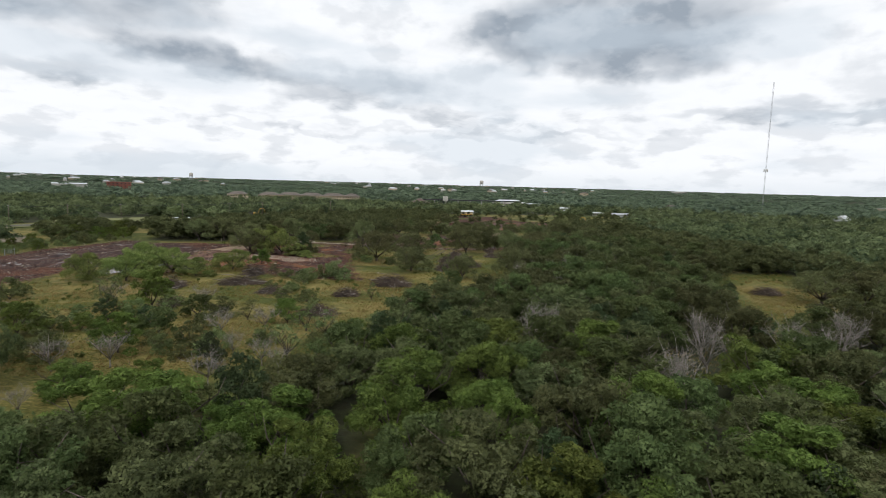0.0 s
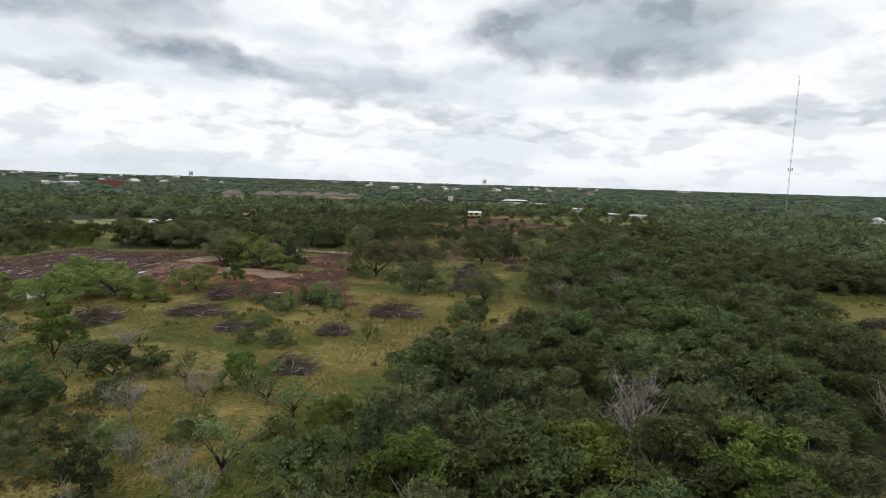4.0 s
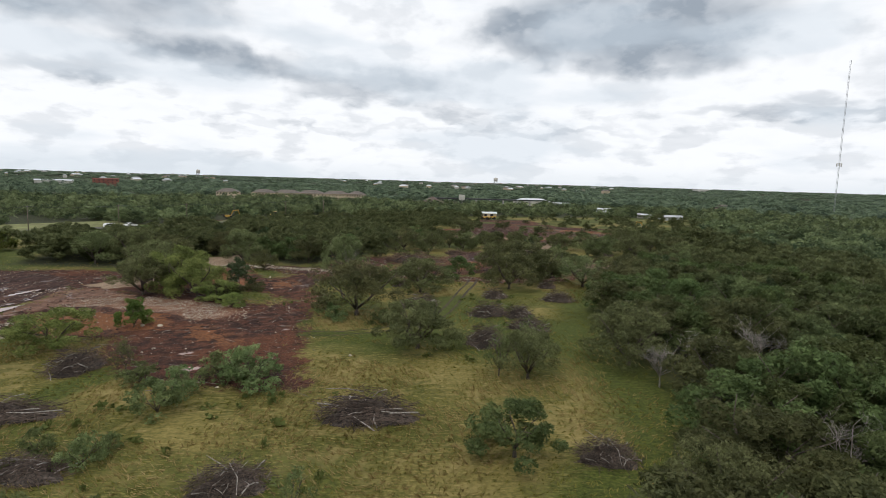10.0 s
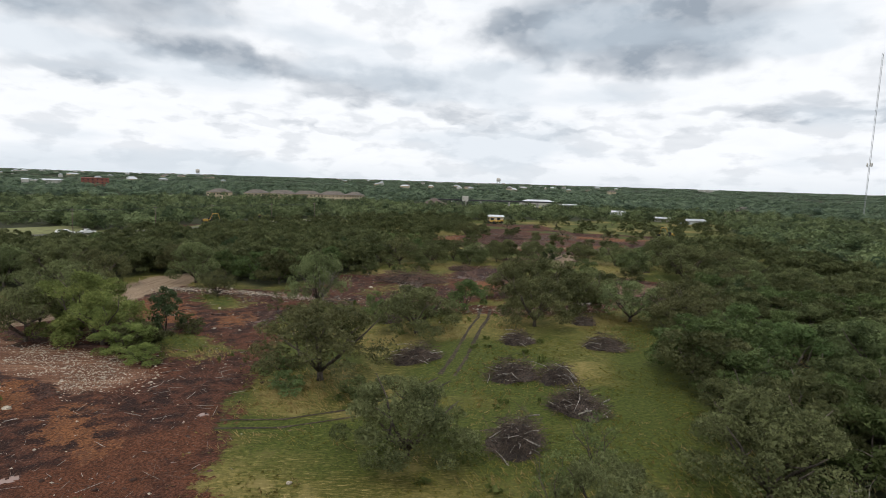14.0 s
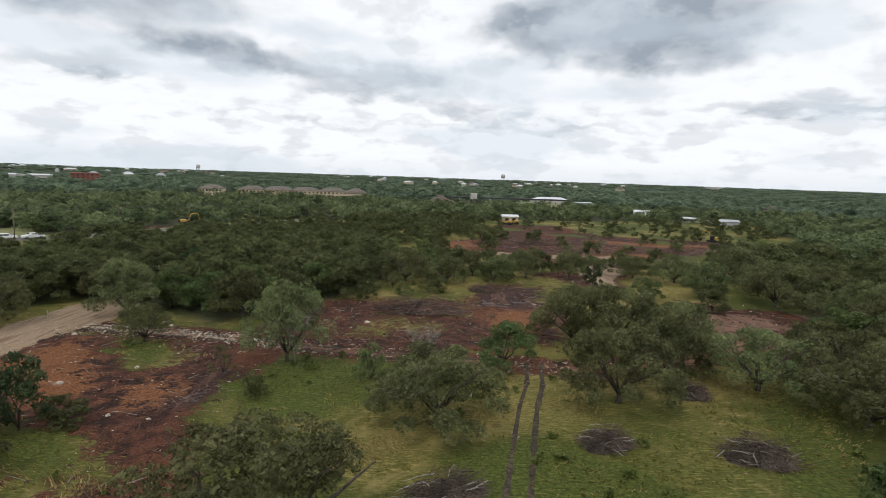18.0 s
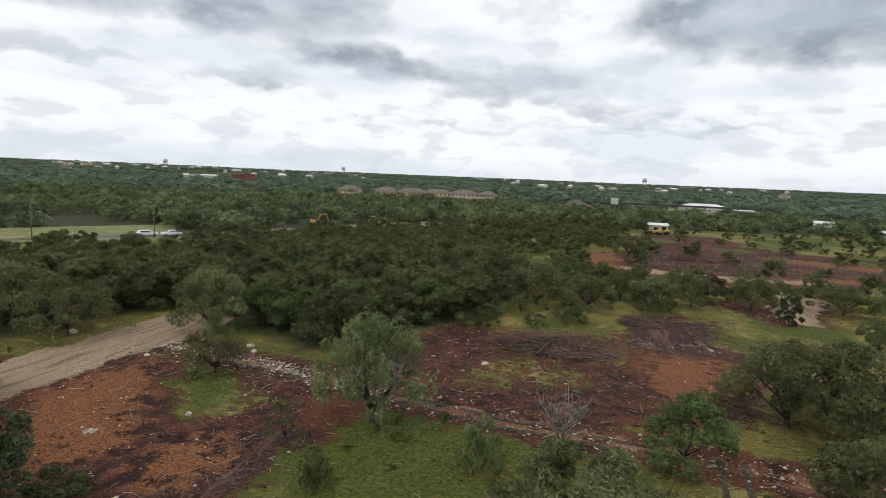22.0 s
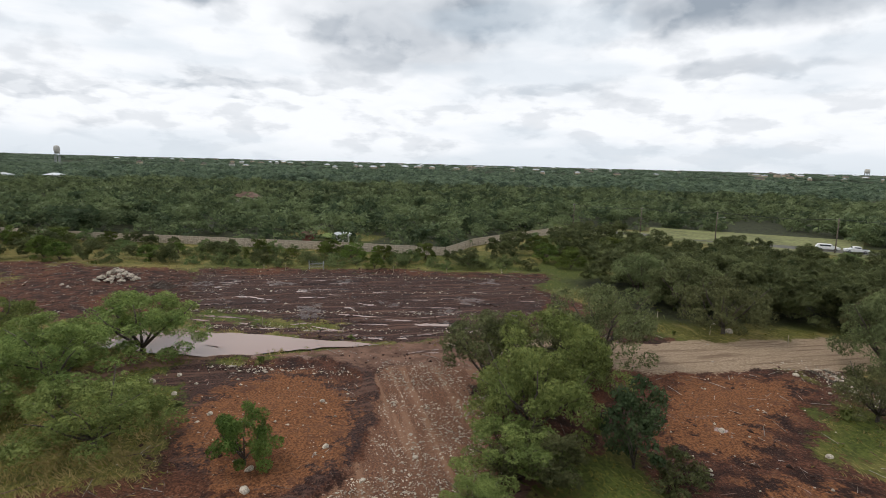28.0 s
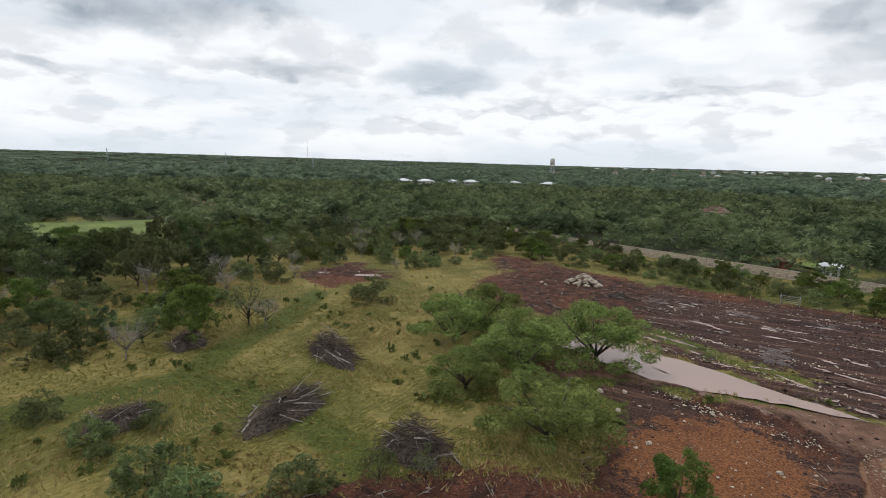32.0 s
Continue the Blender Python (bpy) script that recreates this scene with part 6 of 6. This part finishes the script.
house("hospital", "pale high building on the far hills", "building", 1260, 2560, 205, 70, 30, 4, 2, PALE_WALL, WHITE_METAL, False, 10, z=8, storey=4.0)

# far town: low houses scattered between the trees
town = random.Random(77)
for i in range(240):
    az = town.choice([town.uniform(44, 108), town.uniform(60, 104), town.uniform(20, 46), town.uniform(-20, 10)])
    r = town.uniform(1250, 3600)
    x, y = -math.sin(radians(az)) * r, 150 + math.cos(radians(az)) * r
    w = town.uniform(8, 16) * (1 + r / 5000)
    house("distant_house", "pale far-off house between trees", "house", x, y, town.uniform(0, 180), w, w * 0.6, 2, 3.2, town.choice([PALE_WALL, STUCCO, STUCCO]), town.choice([WHITE_METAL, GREY_METAL, SHINGLE, GREY_METAL, SHINGLE]), True, 0, storey=town.uniform(3.4, 4.6), group="far town")


def lattice_mast(name, label, x, y, h, half, dish, z):
    root = tagged(new(name), label, "mast")
    root.matrix_basis = pose(x, y, z)
    corners = [(half * math.cos(a), half * math.sin(a)) for a in (0.5, 2.594, 4.689)]
    for cx, cy in corners:
        part("leg", mesh_of("leg", *tubes([[((cx, cy, 0), 0.09), ((cx, cy, h), 0.08)]], 4), STEEL), root)
    step = half * 4
    braces = []
    for k in range(int(h / step)):
        for i in range(3):
            (ax, ay), (bx, by) = corners[i], corners[(i + 1) % 3]
            braces.append([((ax, ay, k * step), 0.045), ((bx, by, (k + 1) * step), 0.045)])
    part("lattice", mesh_of("lattice", *tubes(braces, 3), STEEL), root)
    if dish:
        for a in (0, 2.1, 4.2):
            built("antenna", bevelled((0.7, 0.7, 2.6), (1.7 * math.cos(a), 1.7 * math.sin(a), dish), 0.1), PALE_WALL, root)
    return root


lattice_mast("radio_mast", "tall thin grey lattice radio mast", 338, 518, 128, 0.55, 44, 0)
lattice_mast("radio_mast", "distant grey lattice mast on the skyline", -1080, -905, 66, 1.0, 0, 6)
for x, y, h in [(-430, -640, 30), (-560, -560, 28), (-650, -470, 27), (-730, -380, 26)]:
    root = tagged(new("power_pylon"), "grey steel transmission pylon above the woods", "pylon", "pylons")
    root.matrix_basis = pose(x, y, ground_z(x, y), 0, 0, 35)
    legs = [[((2.6 * a, 2.6 * b, 0), 0.2), ((0.6 * a, 0.6 * b, h * 0.7), 0.15), ((0.2 * a, 0.2 * b, h), 0.1)] for a in (-1, 1) for b in (-1, 1)]
    for path in legs:
        part("leg", mesh_of("leg", *tubes([path], 4), STEEL), root)
    for k in (0.72, 0.82, 0.92):
        part("cross_arm", mesh_of("cross_arm", *tubes([[((-5, 0, h * k), 0.12), ((0, 0, h * k + 0.5), 0.2), ((5, 0, h * k), 0.12)]], 4), STEEL), root)

# water towers
for x, y, h, r in [(-1320, -325, 38, 5.5), (-1390, 1900, 34, 7.5), (-900, 2350, 34, 7.5), (330, 2600, 38, 9)]:
    root = tagged(new("water_tower"), "pale water tower standing above the far trees", "water tower", "water towers")
    root.matrix_basis = pose(x, y, ground_z(x, y))
    for k in range(6):
        a = k * math.pi / 3
        part("leg", mesh_of("leg", *tubes([[((r * 1.05 * math.cos(a), r * 1.05 * math.sin(a), 0), 0.6), ((r * 0.85 * math.cos(a), r * 0.85 * math.sin(a), h * 0.65), 0.5)]], 5), STEEL), root)
    tank = [((0, 0, h * 0.55), r * 0.4), ((0, 0, h * 0.62), r * 0.95), ((0, 0, h * 0.7), r), ((0, 0, h * 0.9), r), ((0, 0, h * 0.97), r * 0.7), ((0, 0, h), r * 0.1)]
    part("tank", mesh_of("tank", *tubes([tank], 18), PALE_WALL, True), root)

# rail bridge, spoil heap and tank on legs beyond the cleared land
bridge = tagged(new("rail_bridge"), "dark steel rail bridge on short piers", "bridge")
bridge.matrix_basis = pose(60, 578, 0, 0, 0, 3)
built("deck", bevelled((110, 4, 1.1), (0, 0, 7.0), 0.1), RAIL_DARK, bridge)
for k in range(9):
    built("pier", bevelled((1.2, 3.4, 7.2), (-50 + k * 12.5, 0, -0.1), 0.1), CONCRETE, bridge)
tank = tagged(new("water_tank"), "pale square tank on steel legs", "tank")
tank.matrix_basis = pose(34, 572, 0, 0, 0, 5)
built("tank_box", bevelled((4.6, 4.6, 4.6), (0, 0, 6.6), 0.2), PALE_WALL, tank)
for a in (-2, 2):
    for b in (-2, 2):
        built("leg", bevelled((0.4, 0.4, 6.7), (a, b, -0.1), 0.03), RAIL_DARK, tank)
hv, hf = [], []
for i in range(7):
    for k in range(24):
        u, a = i / 6, k * math.pi / 12
        j = 1 + 0.12 * math.sin(3 * a + i)
        hv.append((17 * (1 - u) * math.cos(a) * j, 12 * (1 - u) * math.sin(a) * j, 9.5 * u**0.9 - 0.2))
for i in range(6):
    for k in range(24):
        hf.append((i * 24 + k, i * 24 + (k + 1) % 24, (i + 1) * 24 + (k + 1) % 24, (i + 1) * 24 + k))
heap_ob = tagged(new("spoil_heap", mesh_of("spoil_heap", hv, hf, plain("grey_spoil", (0.13, 0.10, 0.085), 0.95, grain=1.0, depth=0.35), True)), "large conical heap of grey-brown spoil", "heap")
heap_ob.location = (8, 562, 0)

# metal gate and short posts at the field's edge
gate = tagged(new("field_gate"), "grey tubular metal gate at the field edge", "gate")
gate.matrix_basis = pose(-112.2, 157.7, ground_z(-112.2, 157.7), 0, 0, 75)
for px in (-1.4, 1.4):
    part("post", mesh_of("post", *tubes([[((px, 0, -0.2), 0.08), ((px, 0, 1.7), 0.08)]], 6), STEEL), gate)
for k in range(5):
    part("rail", mesh_of("rail", *tubes([[((-1.4, 0, 0.35 + k * 0.28), 0.03), ((1.4, 0, 0.35 + k * 0.28), 0.03)]], 5), STEEL), gate)
for i, (x, y) in enumerate([(-113.5, 148), (-113, 152), (-110, 166), (-108.5, 172), (-106, 182), (-103, 192), (-72, 141), (-76, 150), (-62, 205), (-66, 200), (-57, 212), (-70, 203)]):
    stake = new("survey_stake", mesh_of("survey_stake", *tubes([[((0, 0, -0.2), 0.05), ((0.02, 0.01, 1.1), 0.045)]], 4), CEDAR))
    stake.matrix_basis = pose(x, y, ground_z(x, y), 0, 0, i * 31)
    tagged(stake, "pale wooden survey stake in rough ground", "stake", "survey stakes")
